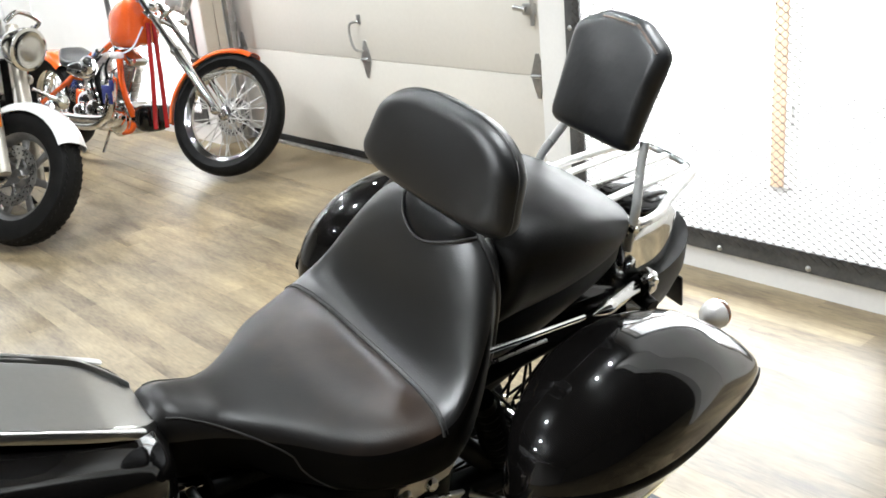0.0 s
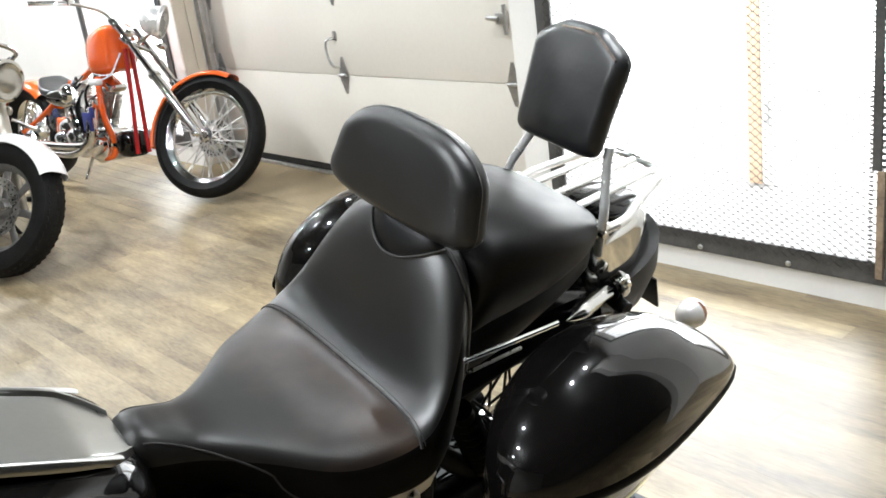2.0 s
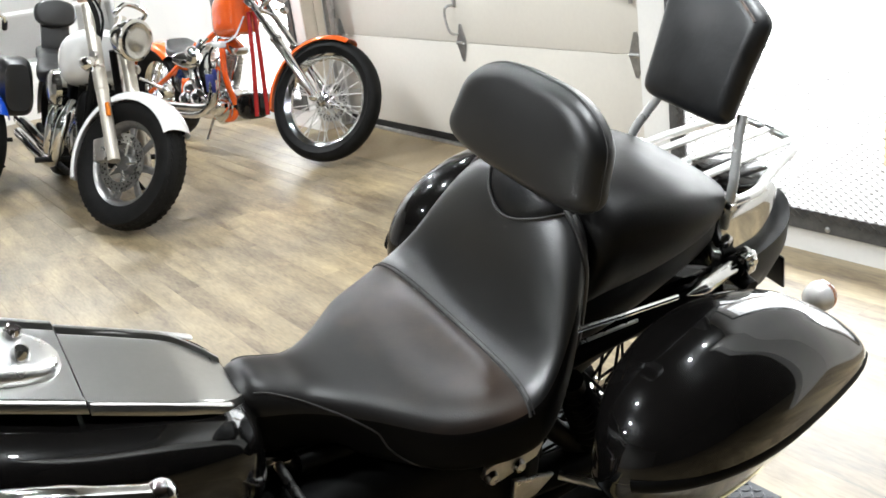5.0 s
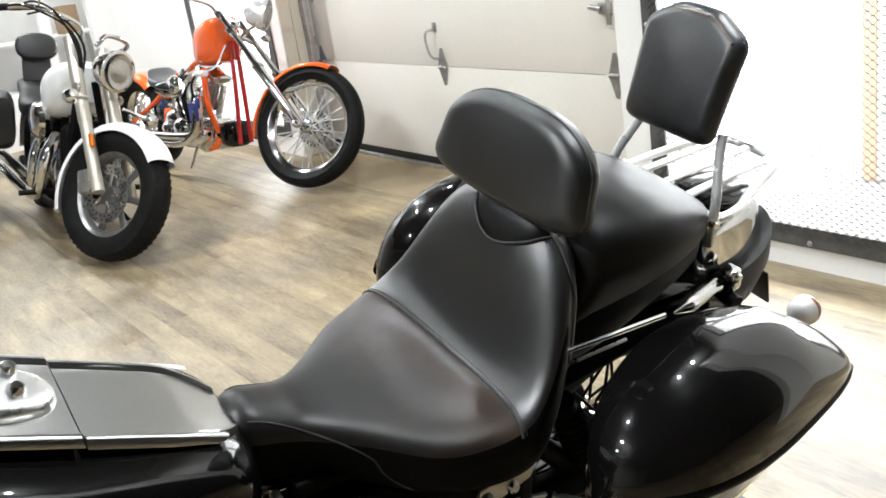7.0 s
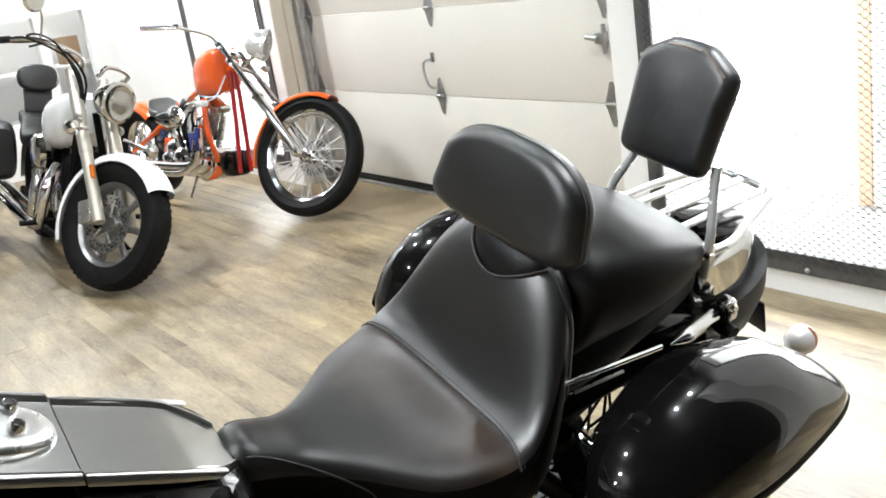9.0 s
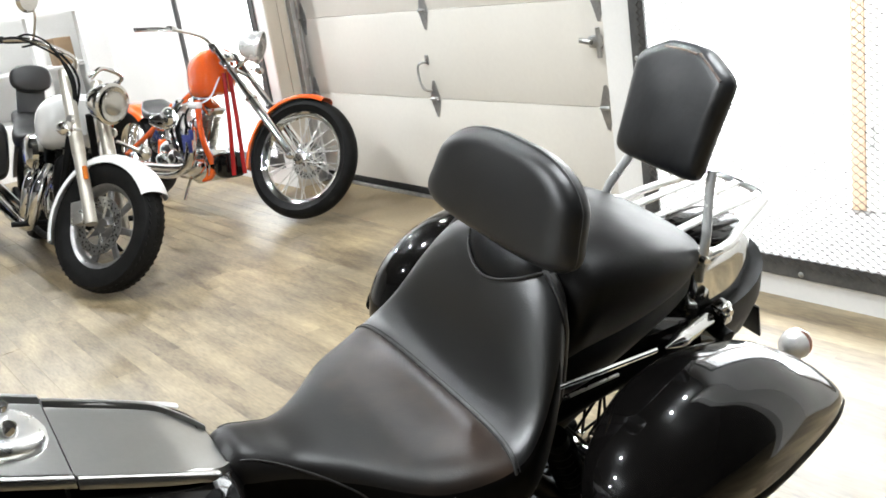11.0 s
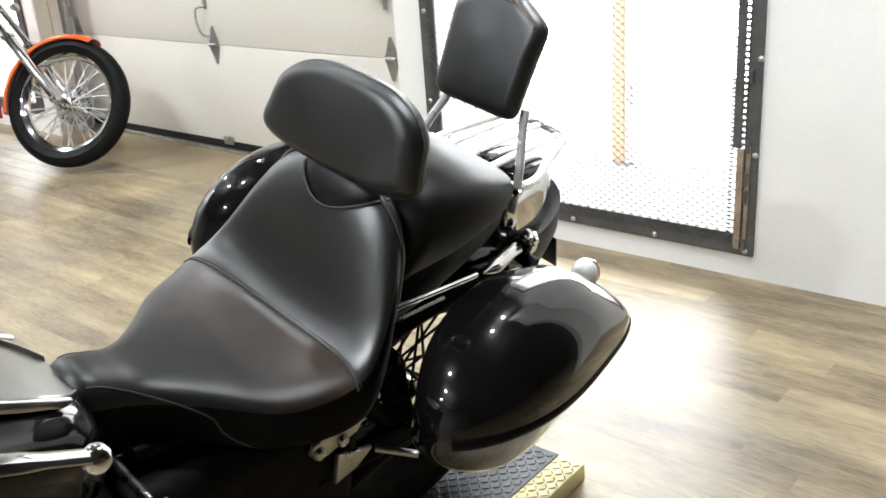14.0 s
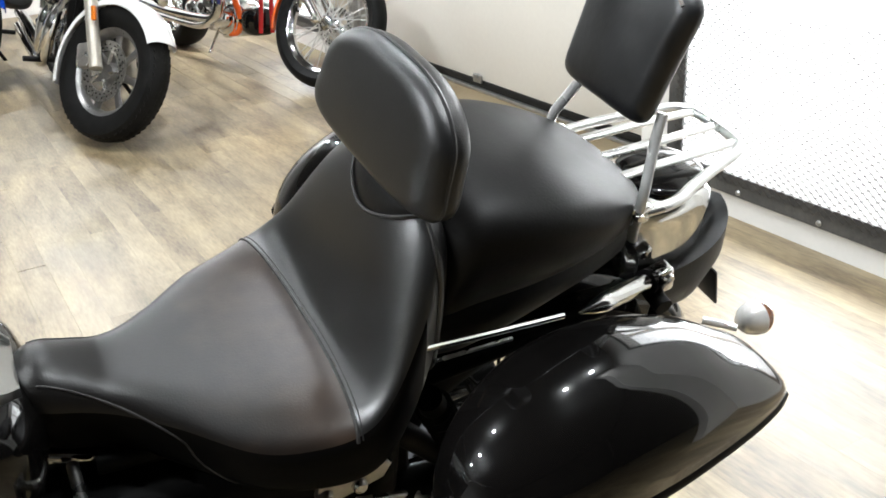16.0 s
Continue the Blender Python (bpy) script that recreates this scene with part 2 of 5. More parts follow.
def spline(pts, k=6, closed=False):
    """Points along a smooth curve through pts."""
    pts = [Vector(p) for p in pts]
    n, out = len(pts), []
    for i in range(n if closed else n - 1):
        p1, p2 = pts[i], pts[(i + 1) % n]
        p0 = pts[i - 1] if closed or i > 0 else p1 * 2 - p2
        p3 = pts[(i + 2) % n] if closed or i + 2 < n else p2 * 2 - p1
        for j in range(k):
            t = j / k
            out.append(0.5 * (2 * p1 + (p2 - p0) * t + (2 * p0 - 5 * p1 + 4 * p2 - p3) * t * t + (3 * p1 - p0 - 3 * p2 + p3) * t ** 3))
    if not closed:
        out.append(pts[-1])
    return out


def loft(bm, rings, caps=True, closed=False):
    rows = [[bm.verts.new(p) for p in ring] for ring in rings]
    n = len(rows[0])
    for a, b in zip(rows, rows[1:] + rows[:1] if closed else rows[1:]):
        for i in range(n):
            bm.faces.new((a[i], a[(i + 1) % n], b[(i + 1) % n], b[i]))
    if caps and not closed:
        bm.faces.new(rows[0])
        bm.faces.new(rows[-1])
    return rows


def tube(bm, pts, r, n=10, closed=False, flat=1.0, up=None):
    """A tube of radius r (or a list of radii) along pts."""
    pts = [Vector(p) for p in pts]
    m, rings, side = len(pts), [], None
    for i, p in enumerate(pts):
        a = pts[i - 1] if i or closed else p
        b = pts[(i + 1) % m] if i + 1 < m or closed else p
        d = (b - a).normalized()
        if side is None:
            ref = Vector(up) if up else (V(0, 0, 1) if abs(d.z) < 0.9 else V(1, 0, 0))
            side = d.cross(ref).normalized()
        side = (side - d * side.dot(d)).normalized()
        other = d.cross(side)
        rad = r[i] if isinstance(r, (list, tuple)) else r
        rings.append([p + side * (rad * math.cos(2 * math.pi * k / n)) + other * (rad * flat * math.sin(2 * math.pi * k / n)) for k in range(n)])
    loft(bm, rings, True, closed)


def box(bm, size, m=None, bev=0.0, segs=2):
    if m is None:
        m = Matrix.Identity(4)
    elif isinstance(m, (tuple, list)):
        m = Matrix.Translation(m)
    got = bmesh.ops.create_cube(bm, size=1.0, matrix=m @ Matrix.Diagonal((*size, 1)))
    if bev:
        edges = list({e for v in got["verts"] for e in v.link_edges})
        bmesh.ops.bevel(bm, geom=edges, offset=bev, segments=segs, profile=0.5, affect="EDGES", clamp_overlap=True)


def span(bm, x0, x1, y0, y1, z0, z1, bev=0.0, segs=2):
    box(bm, (x1 - x0, y1 - y0, z1 - z0), ((x0 + x1) / 2, (y0 + y1) / 2, (z0 + z1) / 2), bev, segs)


def lathe(bm, prof, n=32, m=None, closed=False):
    """Turns a profile of (radius, offset) about local Z of m."""
    m = m or Matrix.Identity(4)
    rings = []
    for k in range(n):
        a = 2 * math.pi * k / n
        rings.append([m @ V(r * math.cos(a), r * math.sin(a), h) for r, h in prof])
    rows = [[bm.verts.new(p) for p in ring] for ring in rings]
    cnt = len(prof)
    for i in range(n):
        a, b = rows[i], rows[(i + 1) % n]
        for j in range(cnt if closed else cnt - 1):
            q = (a[j], a[(j + 1) % cnt], b[(j + 1) % cnt], b[j])
            bm.faces.new(q)
    if not closed:
        for j in (0, cnt - 1):
            if prof[j][0] > 1e-4:
                bm.faces.new([rows[i][j] for i in range(n)])
    bmesh.ops.remove_doubles(bm, verts=bm.verts, dist=1e-5)


def ball(bm, r, m, n=16):
    bmesh.ops.create_uvsphere(bm, u_segments=n, v_segments=n // 2 + 2, radius=r, matrix=m)


def along(a, b):
    """A pose at a whose Z points to b."""
    a, b = Vector(a), Vector(b)
    return Matrix.Translation(a) @ (b - a).to_track_quat("Z", "Y").to_matrix().to_4x4()


def rod(bm, a, b, r, n=10):
    tube(bm, [a, b], r, n)


def prism(bm, outline, depth, m=None, bev=0.0):
    """A plate with the outline (x, y) in the plane of m, of that thickness along its Z."""
    m = m or Matrix.Identity(4)
    lo = [bm.verts.new(m @ V(x, y, -depth / 2)) for x, y in outline]
    hi = [bm.verts.new(m @ V(x, y, depth / 2)) for x, y in outline]
    n, faces = len(outline), []
    faces.append(bm.faces.new(lo[::-1]))
    faces.append(bm.faces.new(hi))
    for i in range(n):
        bm.faces.new((lo[i], lo[(i + 1) % n], hi[(i + 1) % n], hi[i]))
    if bev:
        edges = list(set(faces[0].edges) | set(faces[1].edges))
        bmesh.ops.bevel(bm, geom=edges, offset=bev, segments=3, profile=0.5, affect="EDGES", clamp_overlap=True)


def lerp_table(table, x):
    """Smooth value at x of a table of (x, value, ...), sorted by x."""
    xs = [row[0] for row in table]
    if x <= xs[0]:
        return table[0][1:]
    if x >= xs[-1]:
        return table[-1][1:]
    i = max(k for k in range(len(xs)) if xs[k] <= x)
    i = min(i, len(xs) - 2)
    p1, p2 = table[i], table[i + 1]
    p0, p3 = table[max(i - 1, 0)], table[min(i + 2, len(table) - 1)]
    t = (x - p1[0]) / (p2[0] - p1[0])
    out = []
    for c in range(1, len(p1)):
        d1 = (p2[c] - p0[c]) / max(p2[0] - p0[0], 1e-9) * (p2[0] - p1[0])
        d2 = (p3[c] - p1[c]) / max(p3[0] - p1[0], 1e-9) * (p2[0] - p1[0])
        h = t * t * (3 - 2 * t)
        out.append((2 * t ** 3 - 3 * t * t + 1) * p1[c] + (t ** 3 - 2 * t * t + t) * d1 + h * p2[c] + (t ** 3 - t * t) * d2)
    return out


def super_ring(cv, half, low, high, n=32, p=0.55, q=0.55):
    """A rounded box outline across the bike, as (v, w)."""
    mid, hh, out = (low + high) / 2, (high - low) / 2, []
    for k in range(n):
        a = 2 * math.pi * (k + 0.5) / n
        c, s = math.cos(a), math.sin(a)
        out.append((cv + half * math.copysign(abs(c) ** p, c), mid + hh * math.copysign(abs(s) ** q, s)))
    return out


def lofted(bm, table, n=32, steps=28, p=0.55, q=0.55, cv=0.0, ring=None):
    """A body along u from a table of (u, half width, low, high[, centre v])."""
    table = sorted(table)
    rings = []
    for k in range(steps + 1):
        u = table[0][0] + (table[-1][0] - table[0][0]) * (0.5 - 0.5 * math.cos(math.pi * k / steps))
        half, low, high, *rest = lerp_table(table, u)
        rings.append([V(u, v, w) for v, w in (ring(rest[0] if rest else cv, half, low, high, n) if ring else super_ring(rest[0] if rest else cv, half, low, high, n, p, q))])
    loft(bm, rings)


FLANK = [(0.0, 0.0), (0.003, 0.11), (0.013, 0.24), (0.05, 0.42), (0.118, 0.6), (0.215, 0.75), (0.33, 0.865), (0.45, 0.935), (0.56, 0.985), (0.67, 1.0), (0.8, 0.985), (0.93, 0.92), (1.0, 0.76)]


def bag_ring(v_in, v_belt, w_belt, w_top, w_low, s):
    """Outline of a saddlebag: a sloping lid over a belt line, and a tub that draws in below."""
    wide, high, deep = v_belt - v_in, w_top - w_belt, w_belt - w_low
    lid = [V(v_belt - a * wide, w_belt + b * high, 0) for a, b in FLANK]
    tub = [V(v_in, w_belt - 0.1 * deep, 0), V(v_in + 0.02 * wide, w_belt - 0.7 * deep, 0), V(v_in + 0.15 * wide, w_low + 0.05 * deep, 0), V(v_in + 0.4 * wide, w_low, 0), V(v_belt - 0.42 * wide, w_low + 0.03 * deep, 0), V(v_belt - 0.26 * wide, w_low + 0.15 * deep, 0),
           V(v_belt - 0.13 * wide, w_belt - 0.5 * deep, 0), V(v_belt - 0.045 * wide, w_belt - 0.15 * deep, 0), V(v_belt - 0.012, w_belt - 0.012, 0)]
    return [(s * p.x, p.y) for p in spline(lid + tub, 3, True)]


# ---- setting ----
def structure(name, bm, mat, label, category):
    return tagged(finish(name, bm, mat, None), label, category, kind="structure")


def wall_with_hole(name, x0, x1, y0, y1, z1, hole, label, curb=None):
    """A wall along x from y0 to y1 with one opening (hx0, hx1, hz0, hz1)."""
    hx0, hx1, hz0, hz1 = hole
    bm = bmesh.new()
    span(bm, x0, hx0, y0, y1, 0, z1)
    span(bm, hx1, x1, y0, y1, 0, z1)
    span(bm, hx0, hx1, y0, curb or y1, 0, hz0)
    span(bm, hx0, hx1, y0, y1, hz1, z1)
    return structure(name, bm, WALL, label, "wall")


ROOM_H = 3.1
GATE_Y = 3.0
bm = bmesh.new()
span(bm, -8.62, -8.5, -4.3, 1.7, 0, ROOM_H)
span(bm, -8.62, -8.5, 1.7, 3.0, 1.33, ROOM_H)
span(bm, -8.62, -8.5, 2.77, 3.0, 0, 1.33)
span(bm, -8.62, -8.5, 2.34, 2.42, 0, 1.33)
span(bm, -8.62, -8.5, 1.7, 2.34, 0, 0.45)
span(bm, -8.62, -8.5, 2.42, 2.77, 0, 0.45)
structure("wall_partition", bm, WALL, "white partition wall with two square openings", "wall")
bm = bmesh.new()
span(bm, -11.3, 3.6, -4.3, 3.3, -0.12, -0.0012)
floor = structure("floor", bm, JOINT, "weathered grey-brown wood-look plank floor", "floor")
# Ceiling is out of view; its dark tone is chosen to weaken bounced light.
bm = bmesh.new()
span(bm, -11.3, 3.6, -4.3, 3.3, ROOM_H, ROOM_H + 0.1)
structure("ceiling", bm, CEIL, "unseen ceiling kept dark to cut fill light", "ceiling")
wall_with_hole("wall_north_1", -2.39, -0.105, GATE_Y, GATE_Y + 0.32, ROOM_H, (-2.19, -0.89, 0.14, 2.2), "white painted wall with a barred doorway opening", GATE_Y + 0.03)
wall_with_hole("wall_north_2", -11.3, -5.3, GATE_Y, GATE_Y + 0.32, ROOM_H, (-6.7, -5.52, 0.2, 1.34), "white painted wall with a low barred window")
bm = bmesh.new()
span(bm, -5.3, -2.39, 3.1, 3.32, 2.35, ROOM_H)
structure("wall_north_3", bm, WALL, "white painted wall over the garage door", "wall")
bm = bmesh.new()
prism(bm, [(-0.105, 3.32), (-0.102, 3.0), (-0.02, 2.32), (0.06, 2.32), (0.06, 3.32)], ROOM_H, Matrix.Translation((0, 0, ROOM_H / 2)))
structure("wall_north_4", bm, WALL, "white painted wall block standing proud of the gate wall", "wall")
# South, east and north_5 are unseen; their tones are set to shape reflections.
for name, a in (("wall_south", (-11.3, 3.6, -4.42, -4.3)), ("wall_east", (3.6, 3.72, -4.3, 3.3)), ("wall_west", (-9.42, -9.3, -4.3, 3.3)), ("wall_north_5", (0.06, 3.6, 3.2, 3.32))):
    bm = bmesh.new()
    span(bm, *a, 0, ROOM_H)
    structure(name, bm, {"wall_west": WALL, "wall_south": GREYWALL}.get(name, DIMWALL), {"wall_west": "plain white painted wall", "wall_south": "unseen wall kept pale grey for sheen on the seat back"}.get(name, "unseen wall kept dark for black reflections"), "wall")
bm = bmesh.new()
span(bm, -30, 30, 3.34, 60, -0.14, -0.02)
structure("ground", bm, PALE, "pale concrete yard outside", "ground")
bm = bmesh.new()
span(bm, -2.18, -0.9, 3.04, 4.1, -0.06, 0.006, 0.004)
structure("pavement", bm, CONCRETE, "grey concrete doorstep slab outside the gate", "pavement")
bm = bmesh.new()
span(bm, -34, 12, 6.0, 6.1, -0.02, 6)
structure("backdrop", bm, GLOW, "bright overcast daylight outside", "sky")
bm = bmesh.new()
span(bm, -5.29, -2.4, 2.79, 3.3, -0.006, 0.001, 0.0008, 1)
structure("threshold", bm, APRON, "smooth tan strip of floor before the garage door", "floor")
bm = bmesh.new()
span(bm, -5.297, -5.285, 3.002, 3.085, 0.0, 2.35, 0.003, 1)
span(bm, -5.297, -5.288, 3.089, 3.15, 0.0, 2.35, 0.003, 1)
structure("trim", bm, TAN, "tan painted boards lining the garage door opening", "trim")


# ---- gate ----
def expanded_mesh(x0, x1, z0, z1, y, pitch=0.036, rise=0.0135):
    """Zigzag strands that touch at thick knuckles."""
    bm = bmesh.new()
    rows = int((z1 - z0) / rise)
    cols = int((x1 - x0) / (pitch / 2))
    step = (x1 - x0) / cols
    for r in range(rows):
        z = z0 + rise * (r + 0.5)
        flip = 1 if r % 2 else -1
        prev = None
        for c in range(cols + 1):
            s = flip if c % 2 else -flip
            knot = z + s * rise * 0.5
            for dx, dz, h, d in ((-0.1, 0.0, 0.0014, 0.0018), (0.1, 0.0, 0.0014, 0.0018), (0.5, -s * rise * 0.5, 0.0005, 0.0012)):
                if c == cols and dx > 0:
                    continue
                x, zz = x0 + step * (c + dx), knot + dz
                ring = [bm.verts.new((x, y + p * d, zz + q * h)) for p, q in ((-1, -1), (1, -1), (1, 1), (-1, 1))]
                if prev:
                    for i in range(4):
                        bm.faces.new((prev[i], prev[(i + 1) % 4], ring[(i + 1) % 4], ring[i]))
                prev = ring
    return bm


def gate(name, x0, x1, z0, z1, label, bolts, width=0.075, meshed=True, inner=0.07):
    y = GATE_Y - 0.008
    base = empty(name, pose((x0 + x1) / 2, y, 0), label, "security gate")
    inv = base.matrix_world.inverted()

    def own(nm, bm, mat, lab=""):
        bm.transform(inv)
        return part(nm, bm, mat, base, lab)

    for nm, a in (("bottom_rail", (x0, x1, z0, z0 + width)), ("top_rail", (x0, x1, z1 - width, z1)),
                  ("stile", (x0, x0 + width, z0 + width, z1 - width)), ("stile", (x1 - inner, x1, z0 + width, z1 - width))):
        bm = bmesh.new()
        span(bm, a[0], a[1], y - 0.006, y + 0.006, a[2], a[3], 0.0015, 1)
        own(nm, bm, GATE)
    if meshed:
        bm = expanded_mesh(x0 + width * 0.55, x1 - inner * 0.8, z0 + width * 0.55, z1 - width * 0.55, y - 0.0085)
        own("expanded_mesh", bm, MESH, "diamond expanded steel mesh")
    for bx, bz in bolts:
        bm = bmesh.new()
        lathe(bm, [(0.0, 0.007), (0.006, 0.006), (0.0095, 0.003), (0.0105, 0.0)], 16, along((bx, y - 0.006, bz), (bx, y - 0.1, bz)))
        own("bolt", bm, GALV, "round galvanised bolt head")
    return base, own


gate_bolts = [(-0.868, 0.103), (-1.202, 0.103), (-1.543, 0.103), (-1.88, 0.103), (-0.849, 0.44), (-0.847, 0.753), (-0.847, 1.07), (-2.215, 0.5), (-2.215, 0.86)]
g, own = gate("security_gate", -2.24, -0.84, 0.086, 2.3, "dark steel framed gate with expanded metal mesh", gate_bolts, inner=0.047)
bm = bmesh.new()
span(bm, -0.908, -0.884, GATE_Y - 0.024, GATE_Y - 0.012, 0.11, 0.46, 0.002, 1)
own("channel", bm, RUST, "rusty steel channel with drips")
bm = bmesh.new()
span(bm, -0.878, -0.864, GATE_Y - 0.02, GATE_Y - 0.012, 0.11, 0.47, 0.002, 1)
own("channel", bm, RUST, "rusty steel channel with drips")
bm = bmesh.new()
span(bm, -2.17, -2.0, GATE_Y - 0.03, GATE_Y - 0.016, 1.15, 1.36, 0.003, 1)
own("lock_plate", bm, GATE, "dark perforated lock cover plate")
bm = bmesh.new()
span(bm, -2.15, -2.06, GATE_Y - 0.06, GATE_Y - 0.03, 1.17, 1.215, 0.005)
rod(bm, (-2.2, GATE_Y - 0.045, 1.19), (-2.03, GATE_Y - 0.045, 1.19), 0.008)
own("latch", bm, GALV, "galvanised slide latch")
for z in (0.13, 0.3, 0.36, 0.47, 0.7, 1.0, 1.3):
    bm = bmesh.new()
    rod(bm, (-0.872, GATE_Y - 0.024, z - 0.02), (-0.872, GATE_Y - 0.024, z + 0.02), 0.008, 8)
    own("hinge", bm, GATE)
bm = bmesh.new()
span(bm, -0.924, -0.8945, GATE_Y - 0.022, GATE_Y - 0.014, 0.46, 2.22, 0.002, 1)
own("edge_strip", bm, GATE, "dark steel strip beside a row of slots")
for k in range(86):
    bm = bmesh.new()
    span(bm, -0.896, -0.885, GATE_Y - 0.02, GATE_Y - 0.014, 0.47 + 0.02 * k, 0.479 + 0.02 * k)
    own("rung", bm, GATE)
bm = bmesh.new()
for k in range(150):
    box(bm, (0.012, 0.006, 0.005), (-0.928, GATE_Y - 0.014, 0.12 + 0.0145 * k))
own("mesh_edge", bm, MESH, "cut ends of the mesh")["kind"] = "stuff"

g2, own = gate("window_guard", -6.78, -5.43, 0.12, 1.42, "grey steel framed mesh guard over a bright window", [(-5.46, 1.39), (-5.9, 1.39), (-6.4, 1.39)], 0.07)


# ---- outside the gate ----
def post():
    b = empty("doorway_post", pose(-1.885, 4.02, -0.02), "pale orange post with a white metal edge outside", "post")
    bm = bmesh.new()
    span(bm, -0.065, 0.0, -0.03, 0.03, 0, 3.4, 0.004)
    part("post_core", bm, POSTWOOD, b)
    bm = bmesh.new()
    span(bm, 0.002, 0.068, -0.025, 0.03, 0, 3.4, 0.004)
    part("edge_strip", bm, WALL, b, "white metal edge strip")
    bm = bmesh.new()
    box(bm, (0.03, 0.008, 0.1), (0.03, -0.03, 0.36), 0.004)
    part("box_cover", bm, GALV, b)
    return b


post()

# ---- garage door ----
def garage_door():
    x0, x1, y = -5.3, -2.4, 3.24
    door = empty("garage_door", pose((x0 + x1) / 2, y, 0), "cream painted sectional garage door, closed", "garage door")
    inv = door.matrix_world.inverted()

    def own(nm, bm, mat, lab="", to=door):
        bm.transform(inv)
        return part(nm, bm, mat, to, lab)

    seams = [0.065, 0.597, 1.072, 1.55, 2.03, 2.45]
    panels = []
    for a, b in zip(seams, seams[1:]):
        bm = bmesh.new()
        span(bm, x0 + 0.0, x1, y, y + 0.045, a + 0.0015, b - 0.0015, 0.002)
        panels.append(own("panel", bm, DOORPAINT))
    bm = bmesh.new()
    span(bm, x0, x1, y - 0.004, y + 0.05, 0.022, 0.066, 0.01)
    own("bottom_seal", bm, SEAL, "black rubber bottom seal")
    bm = bmesh.new()
    span(bm, x0, x1, y - 0.012, y + 0.04, 0.002, 0.02, 0.004)
    own("sill_strip", bm, GALV, "bright metal sill strip")
    for z in seams[1:4]:
        for x in (-5.25, -3.92, -2.64):
            bm = bmesh.new()
            w, h = 0.04, 0.1
            prism(bm, [(-0.008, h), (0.008, h), (w, 0.012), (w, -0.012), (0.008, -h), (-0.008, -h), (-w, -0.012), (-w, 0.012)], 0.004, Matrix.Translation((x, y - 0.003, z)) @ pose(0, 0, 0, 90))
            rod(bm, (x - 0.03, y - 0.012, z), (x + 0.03, y - 0.012, z), 0.009, 10)
            own("hinge", bm, GALV, "galvanised diamond hinge")
    bm = bmesh.new()
    tube(bm, spline([(-3.95, y - 0.01, 0.80), (-3.97, y - 0.05, 0.79), (-3.975, y - 0.055, 0.73), (-3.95, y - 0.05, 0.66), (-3.935, y - 0.01, 0.64)], 5), 0.007, 8)
    box(bm, (0.03, 0.006, 0.05), (-3.952, y - 0.004, 0.81), 0.002)
    own("lift_handle", bm, GALV, "bent steel lift handle")
    bm = bmesh.new()
    box(bm, (0.06, 0.03, 0.05), (-2.66, y - 0.016, 0.89), 0.005)
    rod(bm, (-2.66, y - 0.04, 0.89), (-2.72, y - 0.05, 0.9), 0.012)
    rod(bm, (-2.64, y - 0.02, 0.82), (-2.64, y - 0.02, 0.95), 0.01)
    own("side_lock", bm, GALV, "galvanised slide lock")
    bm = bmesh.new()
    box(bm, (0.075, 0.012, 0.045), (-3.91, y - 0.014, 0.075), 0.003)
    box(bm, (0.03, 0.03, 0.02), (-3.91, y - 0.02, 0.09), 0.004)
    own("bottom_bracket", bm, GALV)
    for x in (x0 + 0.03, x1 - 0.035):
        bm = bmesh.new()
        span(bm, x - 0.028, x - 0.022, y - 0.075, y - 0.02, 0.03, 2.4)
        span(bm, x - 0.028, x + 0.028, y - 0.08, y - 0.075, 0.03, 2.4)
        span(bm, x + 0.022, x + 0.028, y - 0.075, y - 0.05, 0.03, 2.4)
        for z in (0.15, 0.7, 1.25, 1.8):
            span(bm, x - 0.032, x - 0.028, y - 0.06, y - 0.002, z, z + 0.06)
        own("track", bm, GALV, "galvanised roller track")
    return door


garage_door()


# ---- store room seen through the partition ----
def shelf_and_boxes():
    b = empty("store_shelf", pose(-8.95, 2.3, 0), "plain pale shelf behind the partition", "shelf")
    for z in (0.45, 0.88):
        bm = bmesh.new()
        span(bm, -0.25, 0.25, -0.6, 0.6, z - 0.02, z, 0.003)
        part("shelf_board", bm, WALL, b)
    for y in (-0.59, 0.59):
        bm = bmesh.new()
        span(bm, -0.25, 0.25, y - 0.01, y + 0.01, 0, 0.88)
        part("side_panel", bm, WALL, b)
    for x, y, z, sx, sy, sz in ((-8.85, 2.66, 0.88, 0.2, 0.16, 0.24),):
        bm = bmesh.new()
        box(bm, (sx, sy, sz), (0, 0, sz / 2), 0.004)
        box(bm, (sx * 1.002, 0.05, 0.002), (0, 0, sz + 0.001))
        ob = finish("cardboard_box", bm, CARD)
        ob.matrix_world = pose(x, y, z, 0, 0, 4)
        tagged(ob, "closed brown cardboard box on a shelf", "box", "boxes on the shelf")


shelf_and_boxes()


